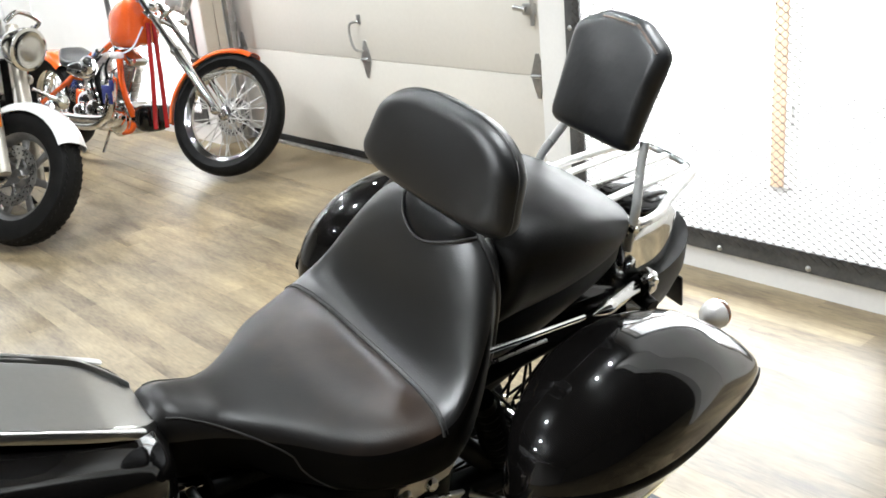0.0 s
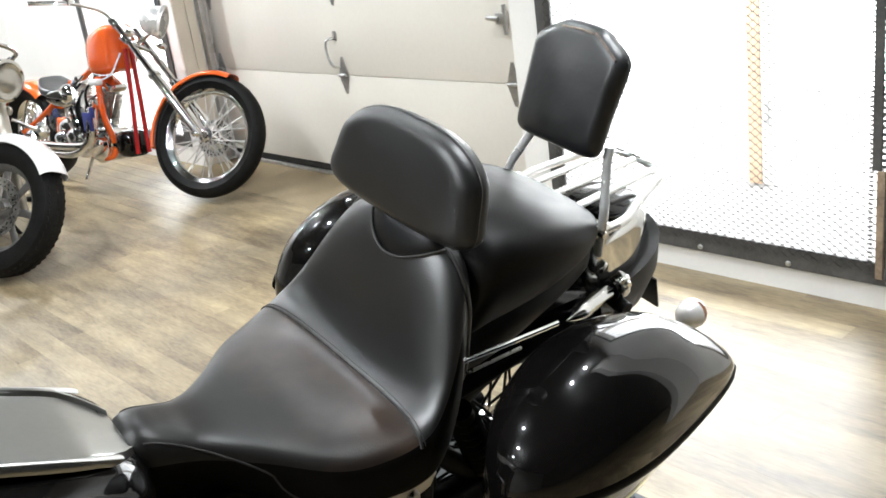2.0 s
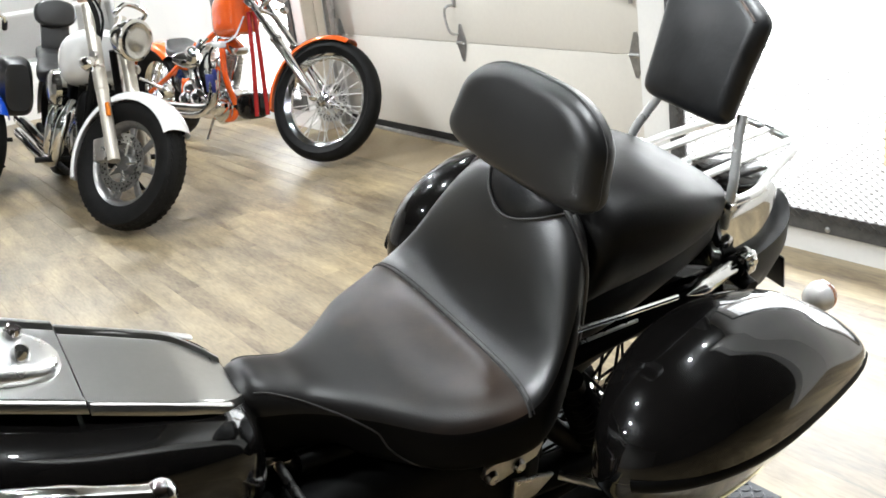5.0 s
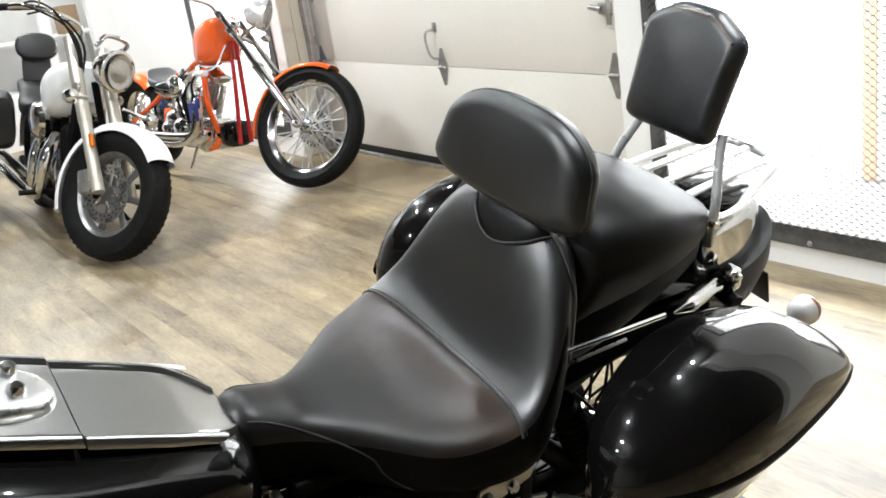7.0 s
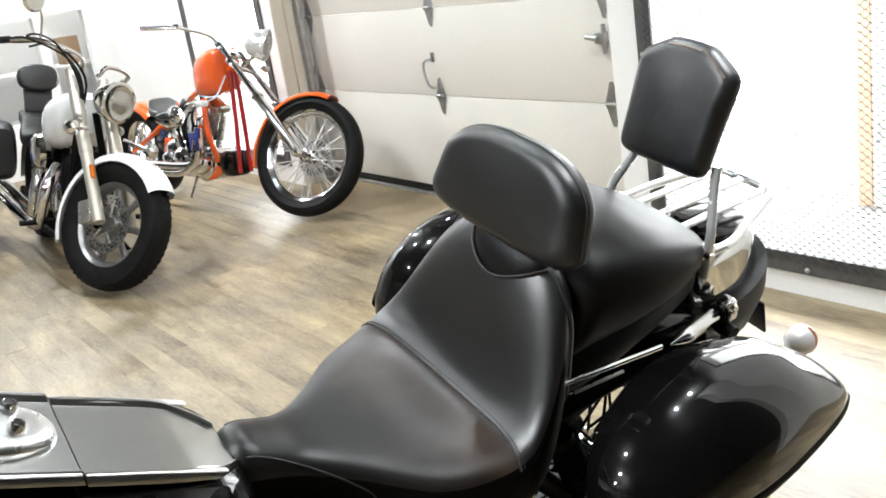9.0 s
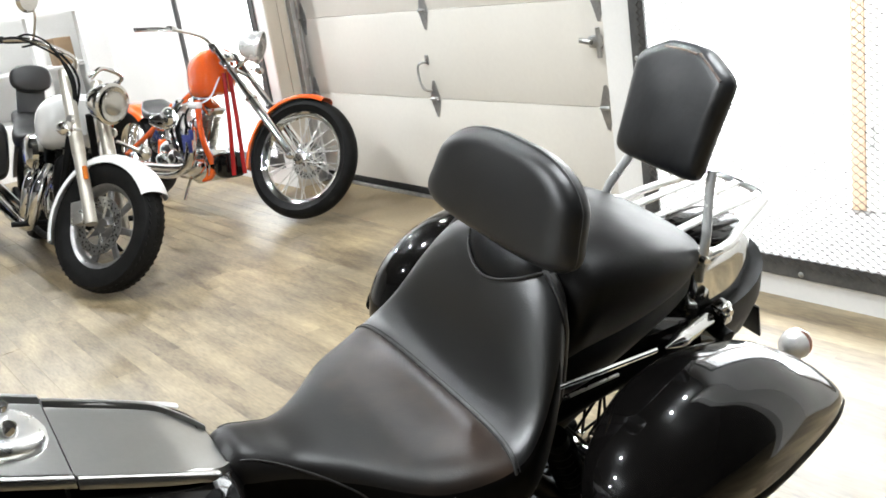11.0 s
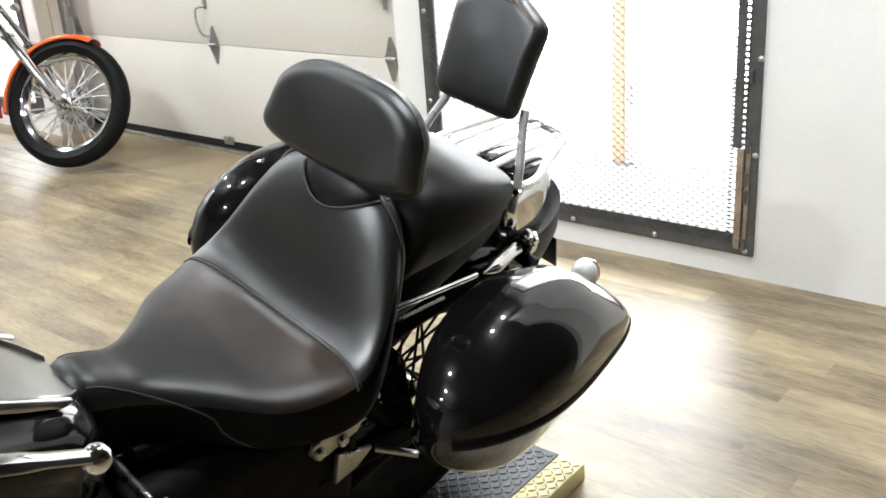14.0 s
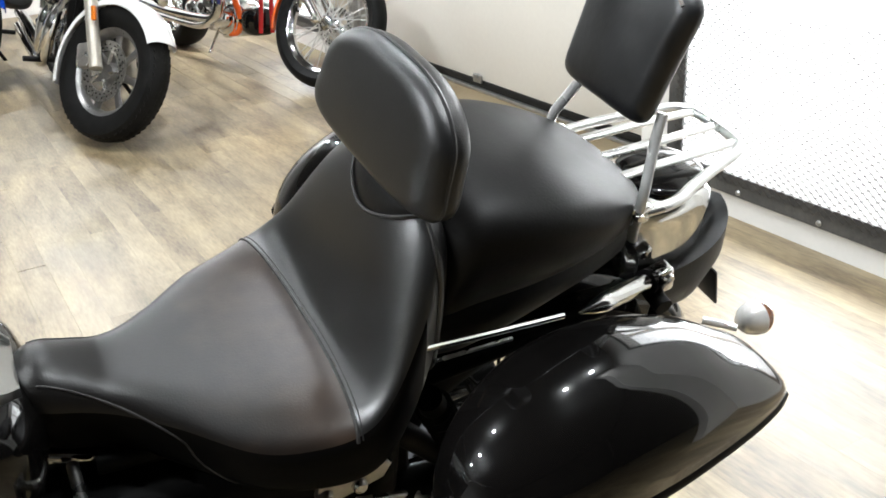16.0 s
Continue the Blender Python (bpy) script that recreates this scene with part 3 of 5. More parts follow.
# ---- shared motorcycle pieces ----
def wheel(owner, centre, R, width, rim_R, kind="wire", spokes=36, disc=0.0, steer=Matrix.Identity(4), rim_mat=None, disc_side=-1, tread=False, n=48, spoke_mat=None):
    """A wheel whose axle lies along local Y."""
    axle = Matrix.Translation(centre) @ steer @ pose(0, 0, 0, 90)
    rim_mat = rim_mat or CHROME
    bm = bmesh.new()
    rw = width * 0.36
    lathe(bm, [(rim_R + 0.008, -rw), (rim_R + 0.012, -rw * 0.9), (rim_R - 0.004, -rw * 0.8), (rim_R - 0.022, -rw * 0.3), (rim_R - 0.024, rw * 0.3), (rim_R - 0.004, rw * 0.8), (rim_R + 0.012, rw * 0.9), (rim_R + 0.008, rw), (rim_R - 0.012, rw * 0.85), (rim_R - 0.034, rw * 0.3), (rim_R - 0.034, -rw * 0.3), (rim_R - 0.012, -rw * 0.85)], n, closed=True)
    if kind == "cast":
        lathe(bm, [(0.0, -0.04), (0.035, -0.04), (0.05, -0.02), (0.05, 0.02), (0.035, 0.04), (0.0, 0.04)], 24)
    rim = part("wheel", bm, rim_mat, owner)
    rim.matrix_basis = axle
    if kind == "cast":
        bm = bmesh.new()
        tube(bm, [(0.04, 0, 0), (rim_R * 0.55, 0, 0), (rim_R - 0.015, 0, 0)], [0.026, 0.017, 0.022], 8, flat=0.7)
        first = part("spoke", bm, rim_mat, rim)
        for k in range(1, spokes):
            ob = new("spoke", first.data)
            ob.parent = rim
            ob.matrix_basis = pose(0, 0, 0, 0, 0, k * 360 / spokes)
    bm = bmesh.new()
    pts = []
    hw = width / 2
    for r, h in ((rim_R - 0.004, -hw * 0.66), (rim_R + 0.03, -hw * 0.92), (R - 0.045, -hw), (R - 0.022, -hw * 0.93), (R - 0.006, -hw * 0.6), (R, -hw * 0.2), (R, hw * 0.2), (R - 0.006, hw * 0.6), (R - 0.022, hw * 0.93), (R - 0.045, hw), (rim_R + 0.03, hw * 0.92), (rim_R - 0.004, hw * 0.66)):
        pts.append((r, h))
    lathe(bm, pts, n, closed=True)
    part("tyre", bm, RUBBER, rim)
    if tread:
        bm = bmesh.new()
        for k in range(54):
            a = 2 * math.pi * k / 54
            for s in (-1, 1):
                m = pose(0, 0, 0, 0, 0, math.degrees(a) + s * 1.6) @ Matrix.Translation((R - 0.015, 0, s * hw * 0.46)) @ pose(0, 0, 0, s * 24, 0, 0) @ pose(0, 0, 0, 0, s * 18, 0)
                box(bm, (0.0045, 0.022, hw * 0.62), m, 0.001, 1)
            box(bm, (0.005, 0.024, hw * 0.26), pose(0, 0, 0, 0, 0, math.degrees(a) + 3) @ Matrix.Translation((R - 0.001, 0, 0)), 0.002, 1)
        part("tread", bm, RUBBER, rim, "chunky tread blocks")
    if kind == "wire":
        bm = bmesh.new()
        lathe(bm, [(0.0, -0.05), (0.022, -0.05), (0.026, -0.046), (0.042, -0.04), (0.042, -0.034), (0.022, -0.028), (0.022, 0.028), (0.042, 0.034), (0.042, 0.04), (0.026, 0.046), (0.022, 0.05), (0.0, 0.05)], 24)
        part("hub", bm, CHROME, rim)
        bm = bmesh.new()
        rod(bm, (0.038, 0, 0.036), ((rim_R - 0.02) * math.cos(0.55), (rim_R - 0.02) * math.sin(0.55), 0.004), 0.0032, 6)
        first = part("spoke", bm, spoke_mat or CHROME, rim)
        bm = bmesh.new()
        rod(bm, (0.038, 0, 0.036), ((rim_R - 0.02) * math.cos(-0.55), (rim_R - 0.02) * math.sin(-0.55), 0.004), 0.0032, 6)
        second = part("spoke", bm, spoke_mat or CHROME, rim)
        made = 2
        for k in range(spokes):
            if k < 2:
                (first, second)[k].matrix_basis = pose(0, 0, 0, 0, 0, k * 360 / spokes)
                continue
            ob = new("spoke", (first, second)[k % 2].data)
            ob.parent = rim
            flip = pose(0, 0, 0, 180) if (k // 2) % 2 else Matrix.Identity(4)
            ob.matrix_basis = pose(0, 0, 0, 0, 0, k * 360 / spokes) @ flip
    if disc:
        bm = bmesh.new()
        off = disc_side * 0.058
        lathe(bm, [(disc, off - 0.0025), (disc, off + 0.0025), (disc * 0.66, off + 0.0025), (disc * 0.66, off - 0.0025)], 40, closed=True)
        for k in range(5):
            a = 2 * math.pi * k / 5
            rod(bm, (0.04 * math.cos(a), 0.04 * math.sin(a), off), (disc * 0.7 * math.cos(a + 0.2), disc * 0.7 * math.sin(a + 0.2), off), 0.007, 6)
        part("brake_disc", bm, STEEL, rim, "drilled steel brake disc")
        bm = bmesh.new()
        for k in range(24):
            a = 2 * math.pi * k / 24
            for rr in (0.76, 0.88):
                lathe(bm, [(0.0, 0.0031), (0.0045, 0.0031), (0.0045, -0.0031), (0.0, -0.0031)], 8, Matrix.Translation((disc * rr * math.cos(a + rr), disc * rr * math.sin(a + rr), off)))
        part("disc_holes", bm, BLACK, rim)
    return rim


def fender(owner, centre, R, half, a0, a1, mat, steer=Matrix.Identity(4), name="fender", drop=0.05, label="", taper=0.0):
    """A curved mudguard from angle a0 to a1 (degrees, 0 ahead, 90 up)."""
    bm, rings, steps = bmesh.new(), [], 22
    m = Matrix.Translation(centre) @ steer
    for k in range(steps + 1):
        t = k / steps
        a = radians(a0 + (a1 - a0) * t)
        outer, inner, w = [], [], half * (1 - taper * abs(2 * t - 1) ** 3)
        for j in range(13):
            b = -1 + 2 * j / 12
            v = w * math.sin(b * math.pi / 2)
            fall = drop * (1 - math.cos(b * math.pi / 2)) ** 1.3
            outer.append(m @ V((R - fall) * math.cos(a), v, (R - fall) * math.sin(a)))
            inner.append(m @ V((R - fall - 0.004) * math.cos(a), v * 0.97, (R - fall - 0.004) * math.sin(a)))
        rings.append(outer + inner[::-1])
    loft(bm, rings)
    return part(name, bm, mat, owner, label)


def headlight(owner, centre, ahead, r, mat=None):
    m = along(centre, Vector(centre) + Vector(ahead))
    bm = bmesh.new()
    lathe(bm, [(0.0, -r * 1.25), (r * 0.35, -r * 1.2), (r * 0.7, -r * 0.95), (r * 0.93, -r * 0.5), (r, 0.0), (r * 1.06, 0.005), (r * 1.06, 0.022), (r * 0.95, 0.026)], 32, m)
    shell = part("headlight", bm, mat or CHROME, owner, "chrome headlight")
    bm = bmesh.new()
    lathe(bm, [(r * 0.96, 0.02), (r * 0.85, 0.032), (r * 0.5, 0.042), (0.0, 0.046)], 32, m)
    part("lens", bm, GLASS, shell, "clear glass lens")
    bm = bmesh.new()
    lathe(bm, [(r * 0.95, 0.016), (r * 0.7, -0.02), (r * 0.3, -0.06), (0.0, -0.065)], 32, m)
    part("reflector", bm, CHROME, shell)
    return shell


def v_twin(owner, at, size=1.0, mat=None, fins=8, case=None):
    """Two finned cylinders, crankcase and covers."""
    x, y, z = at
    mat = mat or ALU
    bm = bmesh.new()
    box(bm, (0.42 * size, 0.2 * size, 0.22 * size), (x, y, z), 0.05 * size, 3)
    for s in (-1, 1):
        lathe(bm, [(0.0, 0.03), (0.06, 0.03), (0.09, 0.012), (0.1, 0.0), (0.1, -0.02)], 24, along((x + 0.1 * size, y + s * 0.1 * size, z - 0.02), (x + 0.1 * size, y + s * size, z - 0.02)))
        lathe(bm, [(0.0, 0.03), (0.05, 0.03), (0.075, 0.01), (0.08, 0.0), (0.08, -0.02)], 24, along((x - 0.11 * size, y + s * 0.1 * size, z), (x - 0.11 * size, y + s * size, z)))
    part("crankcase", bm, case or mat, owner, "polished engine case")
    for s in (-1, 1):
        foot = V(x + s * 0.05 * size, y, z + 0.08 * size)
        head = foot + V(s * 0.13, 0, 0.27) * size
        m = along(foot, head)
        bm = bmesh.new()
        length = (head - foot).length
        prof = [(0.0, 0.0), (0.05 * size, 0.0)]
        for k in range(fins):
            h = length * (0.08 + 0.84 * k / (fins - 1))
            prof += [(0.052 * size, h - 0.005), (0.077 * size, h - 0.003), (0.077 * size, h + 0.003), (0.052 * size, h + 0.005)]
        lathe(bm, prof + [(0.05 * size, length), (0.0, length)], 24, m)
        part("cylinder", bm, mat, owner, "finned engine cylinder")
        bm = bmesh.new()
        box(bm, (0.13 * size, 0.15 * size, 0.06 * size), m @ Matrix.Translation((0, 0, length + 0.02)), 0.02 * size, 3)
        part("rocker_cover", bm, CHROME, owner)
        bm = bmesh.new()
        for yy in (-0.02, 0.02):
            rod(bm, m @ V(0.06 * size * s * -1, -0.07 * size + yy, 0.0), m @ V(0.04 * size * s * -1, -0.07 * size + yy, length), 0.008 * size, 8)
        part("pushrod_tube", bm, CHROME, owner)


# ---- the black touring cruiser on its low stand plate ----
STAND_H = 0.05
BIKE = Matrix.Translation((-1.057, 1.0, STAND_H)) @ pose(0, 0, 0, 0, 0, -94.1) @ pose(0, 0, 0, -16.0)
bike = empty("touring_motorcycle", BIKE, "black touring cruiser with leather seats and hard saddlebags", "motorcycle")


DISH = [(-0.2, 0.0), (-0.15, -0.004), (-0.13, -0.02), (-0.11, -0.038), (-0.09, -0.046), (-0.07, -0.022), (-0.05, 0.018), (-0.03, 0.037), (-0.005, 0.036), (0.03, 0.022), (0.07, 0.01), (0.12, 0.003), (0.18, 0.0), (0.5, 0.0)]


def dished(table, p):
    """How far the hollow of the bucket lowers a place on the seat."""
    half, low, high = lerp_table(sorted(table), min(max(p.x, -0.162), 0.375))
    depth = lerp_table(DISH, p.x)[0]
    mid = (low + high) / 2
    if p.z < mid:
        return 0.0
    return depth * max(1 - (p.y / max(half, 0.01)) ** 2, 0.0) * min((p.z - mid) / (high - mid), 1.0)


def seat_powers(u):
    """Roundness of the seat's outline: fuller at the bucket, round at the nose."""
    t = min(max((u - 0.2) / 0.14, 0.0), 1.0)
    return 0.6 + 0.3 * t, 0.52 + 0.32 * t


def seam_u(v):
    return -0.009 - 0.033 * v + 0.44 * v * v


def driver_seat():
    # u, half width, low, high
    table = [(0.378, 0.015, 0.65, 0.7), (0.37, 0.042, 0.63, 0.727), (0.342, 0.062, 0.605, 0.742), (0.3, 0.067, 0.595, 0.726), (0.26, 0.076, 0.59, 0.706), (0.2, 0.116, 0.57, 0.692),
             (0.12, 0.187, 0.56, 0.684), (0.05, 0.216, 0.555, 0.693), (-0.01, 0.227, 0.56, 0.718), (-0.05, 0.216, 0.57, 0.762), (-0.09, 0.192, 0.6, 0.832),
             (-0.12, 0.165, 0.63, 0.888), (-0.145, 0.14, 0.66, 0.91), (-0.162, 0.11, 0.70, 0.885)]
    bm = bmesh.new()
    rings = []
    for k in range(111):
        u = -0.162 + 0.54 * (0.5 - 0.5 * math.cos(math.pi * k / 110))
        rings.append([V(u, v, w) for v, w in super_ring(0.0, *lerp_table(sorted(table), u), 120, *seat_powers(u))])
    loft(bm, rings)
    for vert in bm.verts:
        vert.co.z -= dished(table, vert.co)
    ob = part("driver_seat", bm, LEATHER, bike, "black leather bucket seat, front panel brown from wear and painted-in reflection")
    ob.data.materials.append(BROWNED)
    ob.data.materials.append(SIDELEATHER)
    for poly in ob.data.polygons:
        c = poly.center
        turn = 3.0 * (poly.index % 120 + 1)
        if 20 < turn < 160 and poly.index < 120 * 110:
            if c.x > seam_u(c.y):
                poly.material_index = 1
        elif c.x > -0.1:
            poly.material_index = 2
    return table, ob


seat_table, driver = driver_seat()


def on_seat(u, v, lift=0.002):
    """A place on the driver's seat top."""
    half, low, high = lerp_table(sorted(seat_table), u)
    c = min(abs(v) / half, 1.0)
    pw, qw = seat_powers(u)
    s = max(1 - c ** (2 / pw), 0.0) ** 0.5
    p = V(u, v, (low + high) / 2 + (high - low) / 2 * s ** qw + lift)
    p.z -= dished(seat_table, p)
    return p


def seat_ring(u, a, grow=1.0):
    """A place on the seat's outline at u: angle a from its left side, over the top."""
    half, low, high = lerp_table(sorted(seat_table), u)
    c, s = math.cos(radians(a)), math.sin(radians(a))
    pw, qw = seat_powers(u)
    p = V(u, half * grow * math.copysign(abs(c) ** pw, c), (low + high) / 2 + (high - low) / 2 * grow * math.copysign(abs(s) ** qw, s))
    p.z -= dished(seat_table, p)
    return p


for shift, r, lift in ((0.0, 0.0026, 0.0004), (-0.006, 0.001, 0.0004)):
    bm = bmesh.new()
    line = []
    for k in range(-30, 31):
        a = 90 - 76 * k / 30
        v = seat_ring(0.0, a).y
        line.append(seat_ring(seam_u(v) + shift, a, 1.0 + lift))
    tube(bm, line, r, 6)
    part("seam", bm, THREAD, driver, "stitched cross seam")
for s in (1, -1):
    bm = bmesh.new()
    tube(bm, [seat_ring(0.345 - 0.2 * k / 24, (52 - 75 * (k / 24) ** 1.5) if s > 0 else 180 - (52 - 75 * (k / 24) ** 1.5), 1.0) for k in range(25)], 0.0018, 6)
    part("seam", bm, THREAD, driver, "side panel seam")
bm = bmesh.new()
tube(bm, [seat_ring(-0.128, -30 + 240 * k / 40, 1.004) for k in range(41)], 0.0045, 8)
part("piping", bm, LEATHER, driver)
bm = bmesh.new()
rows = []
for j in range(9):
    t = j / 8
    row = []
    for k in range(25):
        x = (k / 12 - 1)
        v = 0.018 + 0.086 * x
        lower = -0.135 + 0.05 * max(1 - x * x, 0.0) ** 0.45 - 0.006 * x
        u = -0.138 + (lower + 0.138) * t
        p = on_seat(u, v, 0.0)
        rise = 0.012 * math.sin(math.pi * min(t * 0.85 + 0.15, 1.0)) ** 0.7 * max(1 - x * x, 0.0) ** 0.5
        row.append(p + V(rise, 0, rise * 0.8))
    rows.append(row)
verts = [[bm.verts.new(p) for p in row] for row in rows]
for a, b in zip(verts, verts[1:]):
    for k in range(24):
        bm.faces.new((a[k], a[k + 1], b[k + 1], b[k]))
bmesh.ops.solidify(bm, geom=bm.faces[:], thickness=-0.003)
part("backrest_pocket", bm, PADVINYL, driver, "smooth leather pocket flap below the backrest")
bm = bmesh.new()
tube(bm, [p + V(0.003, 0, 0.002) for p in rows[-1]], 0.0028, 6)
part("pocket_piping", bm, THREAD, driver)


def pillion_ring(cv, half, low, high, n=72):
    """Across the pillion: a gently domed top panel, a tight rolled edge and flanks that draw in below it."""
    edge, out = low + (high - low) * 0.7, []
    for k in range(n):
        a = 2 * math.pi * (k + 0.5) / n
        c, s = math.cos(a), math.sin(a)
        if s > 0:
            out.append((cv + half * math.copysign(abs(c) ** 0.55, c), edge + (high - edge) * s ** 0.7))
        else:
            out.append((cv + half * math.copysign(abs(c) ** 0.42, c) * (1 - 0.2 * abs(s) ** 1.2), edge - (edge - low) * abs(s) ** 0.8))
    return out


# u, half width, low, high, centre
PILLION_TABLE = [(-0.135, 0.1, 0.7, 0.84, 0.01), (-0.155, 0.142, 0.705, 0.905, 0.012), (-0.2, 0.158, 0.715, 0.928, 0.008), (-0.3, 0.168, 0.725, 0.912, -0.002), (-0.39, 0.158, 0.737, 0.88, -0.012), (-0.45, 0.136, 0.745, 0.853, -0.02), (-0.49, 0.108, 0.752, 0.831, -0.026), (-0.515, 0.08, 0.76, 0.814, -0.03), (-0.53, 0.05, 0.77, 0.801, -0.033), (-0.537, 0.02, 0.78, 0.792, -0.034)]
bm = bmesh.new()
lofted(bm, PILLION_TABLE, 72, 64, ring=pillion_ring)
pillion = part("passenger_seat", bm, PILLION, bike, "black leather pillion seat")
# Glossy bead added on the far side only, to draw the rim highlight.
bm, far = bmesh.new(), []
for k in range(41):
    u = -0.17 - 0.364 * (1 - (1 - k / 40) ** 2)
    half, low, high, cv = lerp_table(sorted(PILLION_TABLE), u)
    edge = low + (high - low) * 0.7
    far.append(V(u, cv - half * 0.975, edge + (high - edge) * 0.44))
tube(bm, far, 0.0034, 8)
part("rolled_edge", bm, RIMVINYL, pillion, "added glossy bead for the rim highlight of the top panel")
bm = bmesh.new()
lofted(bm, [(-0.14, 0.12, 0.64, 0.75), (-0.2, 0.13, 0.645, 0.76), (-0.35, 0.115, 0.68, 0.78), (-0.48, 0.08, 0.7, 0.79), (-0.52, 0.05, 0.72, 0.785)], 28, 20, 0.6, 0.6)
part("seat_base", bm, PLASTIC, pillion, "black plastic seat base")


def cushion(bm, m, outline, thick, round_=0.35, dome=0.012, n_edge=7, power=2.6):
    """A padded slab: outline (x, y) in the plane of m, thickness along Z, softly rolled edges and a domed face."""
    pts = spline([V(x, y, 0) for x, y in outline], 4, True)
    c = V(sum(p.x for p in pts) / len(pts), sum(p.y for p in pts) / len(pts), 0)
    small = min((p - c).length for p in pts)
    wide, tall = max(abs(p.x - c.x) for p in pts), max(abs(p.y - c.y) for p in pts)
    edge = thick * round_ / small
    rings = []
    steps = [1 - edge * (1 - math.cos(math.pi / 2 * k / n_edge)) for k in range(n_edge + 1)]
    inner = [steps[-1] * q for q in (0.94, 0.86, 0.76, 0.64, 0.5, 0.35, 0.2, 0.08)]
    for side in (-1, 1):
        part_rings = []
        for f in steps + inner:
            t = max((f - steps[-1]) / (1 - steps[-1]), 0.0)
            z = thick / 2 * max(1 - t ** power, 0.0) ** (1 / power)
            row = []
            for p in pts:
                d = (p - c) * f
                bulge = dome * (1 - (d.x / wide) ** 2) * (1 - (d.y / tall) ** 2) * (1 if side > 0 else 0.2)
                row.append(m @ (c + d + V(0, 0, side * (z + bulge))))
            part_rings.append(row)
        rings += part_rings[::-1] if side < 0 else part_rings[1:]
    loft(bm, rings, True)


ACROSS = Matrix(((0, 0, 1, 0), (1, 0, 0, 0), (0, 1, 0, 0), (0, 0, 0, 1)))


def rider_backrest():
    m = pose(-0.1112, 0.0246, 1.01, 1.25, -12.8, 2.6) @ ACROSS
    bm = bmesh.new()
    w, h = 0.1575, 0.0795
    out = []
    for k in range(32):
        a = 2 * math.pi * (k + 0.5) / 32
        c, s = math.cos(a), math.sin(a)
        y = h * math.copysign(abs(s) ** 0.6, s)
        out.append((w * math.copysign(abs(c) ** 0.6, c) * (1.0 - 0.28 * s) + 0.084 * y, y))
    cushion(bm, m, out, 0.0545, 0.36, 0.008, 8, 2.2)
    ob = part("rider_backrest", bm, VINYL, bike, "padded matte black rider backrest", 120)
    bm = bmesh.new()
    tube(bm, spline([m @ V(0.985 * x, 0.985 * y, 0.006) for x, y in out], 5, True), 0.0032, 6, True)
    part("piping", bm, VINYL, ob)
    bm = bmesh.new()
    for v in (-0.03, 0.03):
        tube(bm, [(-0.125, 0.02 + v, 0.95), (-0.14, 0.02 + v, 0.87)], 0.009, 8)
    part("bracket", bm, BLACK, ob)
    return ob


rider_backrest()


def sissy_pad():
    m = pose(-0.491, -0.0254, 1.0034, 3.6, -18.0, -1.1) @ ACROSS
    bm = bmesh.new()
    half = [(0.0, -0.0735), (0.035, -0.0737), (0.068, -0.073), (0.087, -0.069), (0.0962, -0.058), (0.098, -0.03), (0.0995, 0.01), (0.1025, 0.05), (0.105, 0.084), (0.102, 0.101), (0.088, 0.114), (0.063, 0.128), (0.043, 0.138), (0.02, 0.141)]
    out = half + [(0.0, 0.1415)] + [(-x, y) for x, y in half[:0:-1]]
    cushion(bm, m, out, 0.04, 0.5, 0.012, 8, 2.0)
    ob = part("passenger_backrest", bm, PADVINYL, bike, "black vinyl shield-shaped passenger backrest", 120)
    for line in (((0.034, 0.129), (0.062, 0.114), (0.09, 0.096)), ((-0.04, 0.125), (0, 0.128), (0.03, 0.127))):
        bm = bmesh.new()
        tube(bm, spline([m @ V(x, y, 0.0205) for x, y in line], 4), 0.0036, 6, flat=0.6)
        part("piping", bm, TRIM_LEATHER, ob, "worn brown edge stitching")
    mid = -0.008
    for s in (1, -1):
        bm = bmesh.new()
        tube(bm, spline([(-0.497, mid + s * 0.084, 0.96), (-0.488, mid + s * 0.092, 0.925), (-0.476, mid + s * 0.107, 0.885), (-0.466, mid + s * 0.119, 0.85), (-0.462, mid + s * 0.121, 0.81), (-0.466, mid + s * 0.118, 0.775)], 5), 0.009, 12, flat=0.75, up=(1, 0, 0))
        part("upright", bm, BRIGHTBAR, ob, "bent chrome sissy bar upright")
    for s in (1, -1):
        bm = bmesh.new()
        lathe(bm, [(0.0, 0.012), (0.006, 0.011), (0.008, 0.004), (0.008, -0.006)], 14, along((-0.46, mid + s * 0.122, 0.822), (-0.46, s * 0.3, 0.822)))
        part("hinge_bolt", bm, CHROME, ob)
    return ob


sissy_pad()


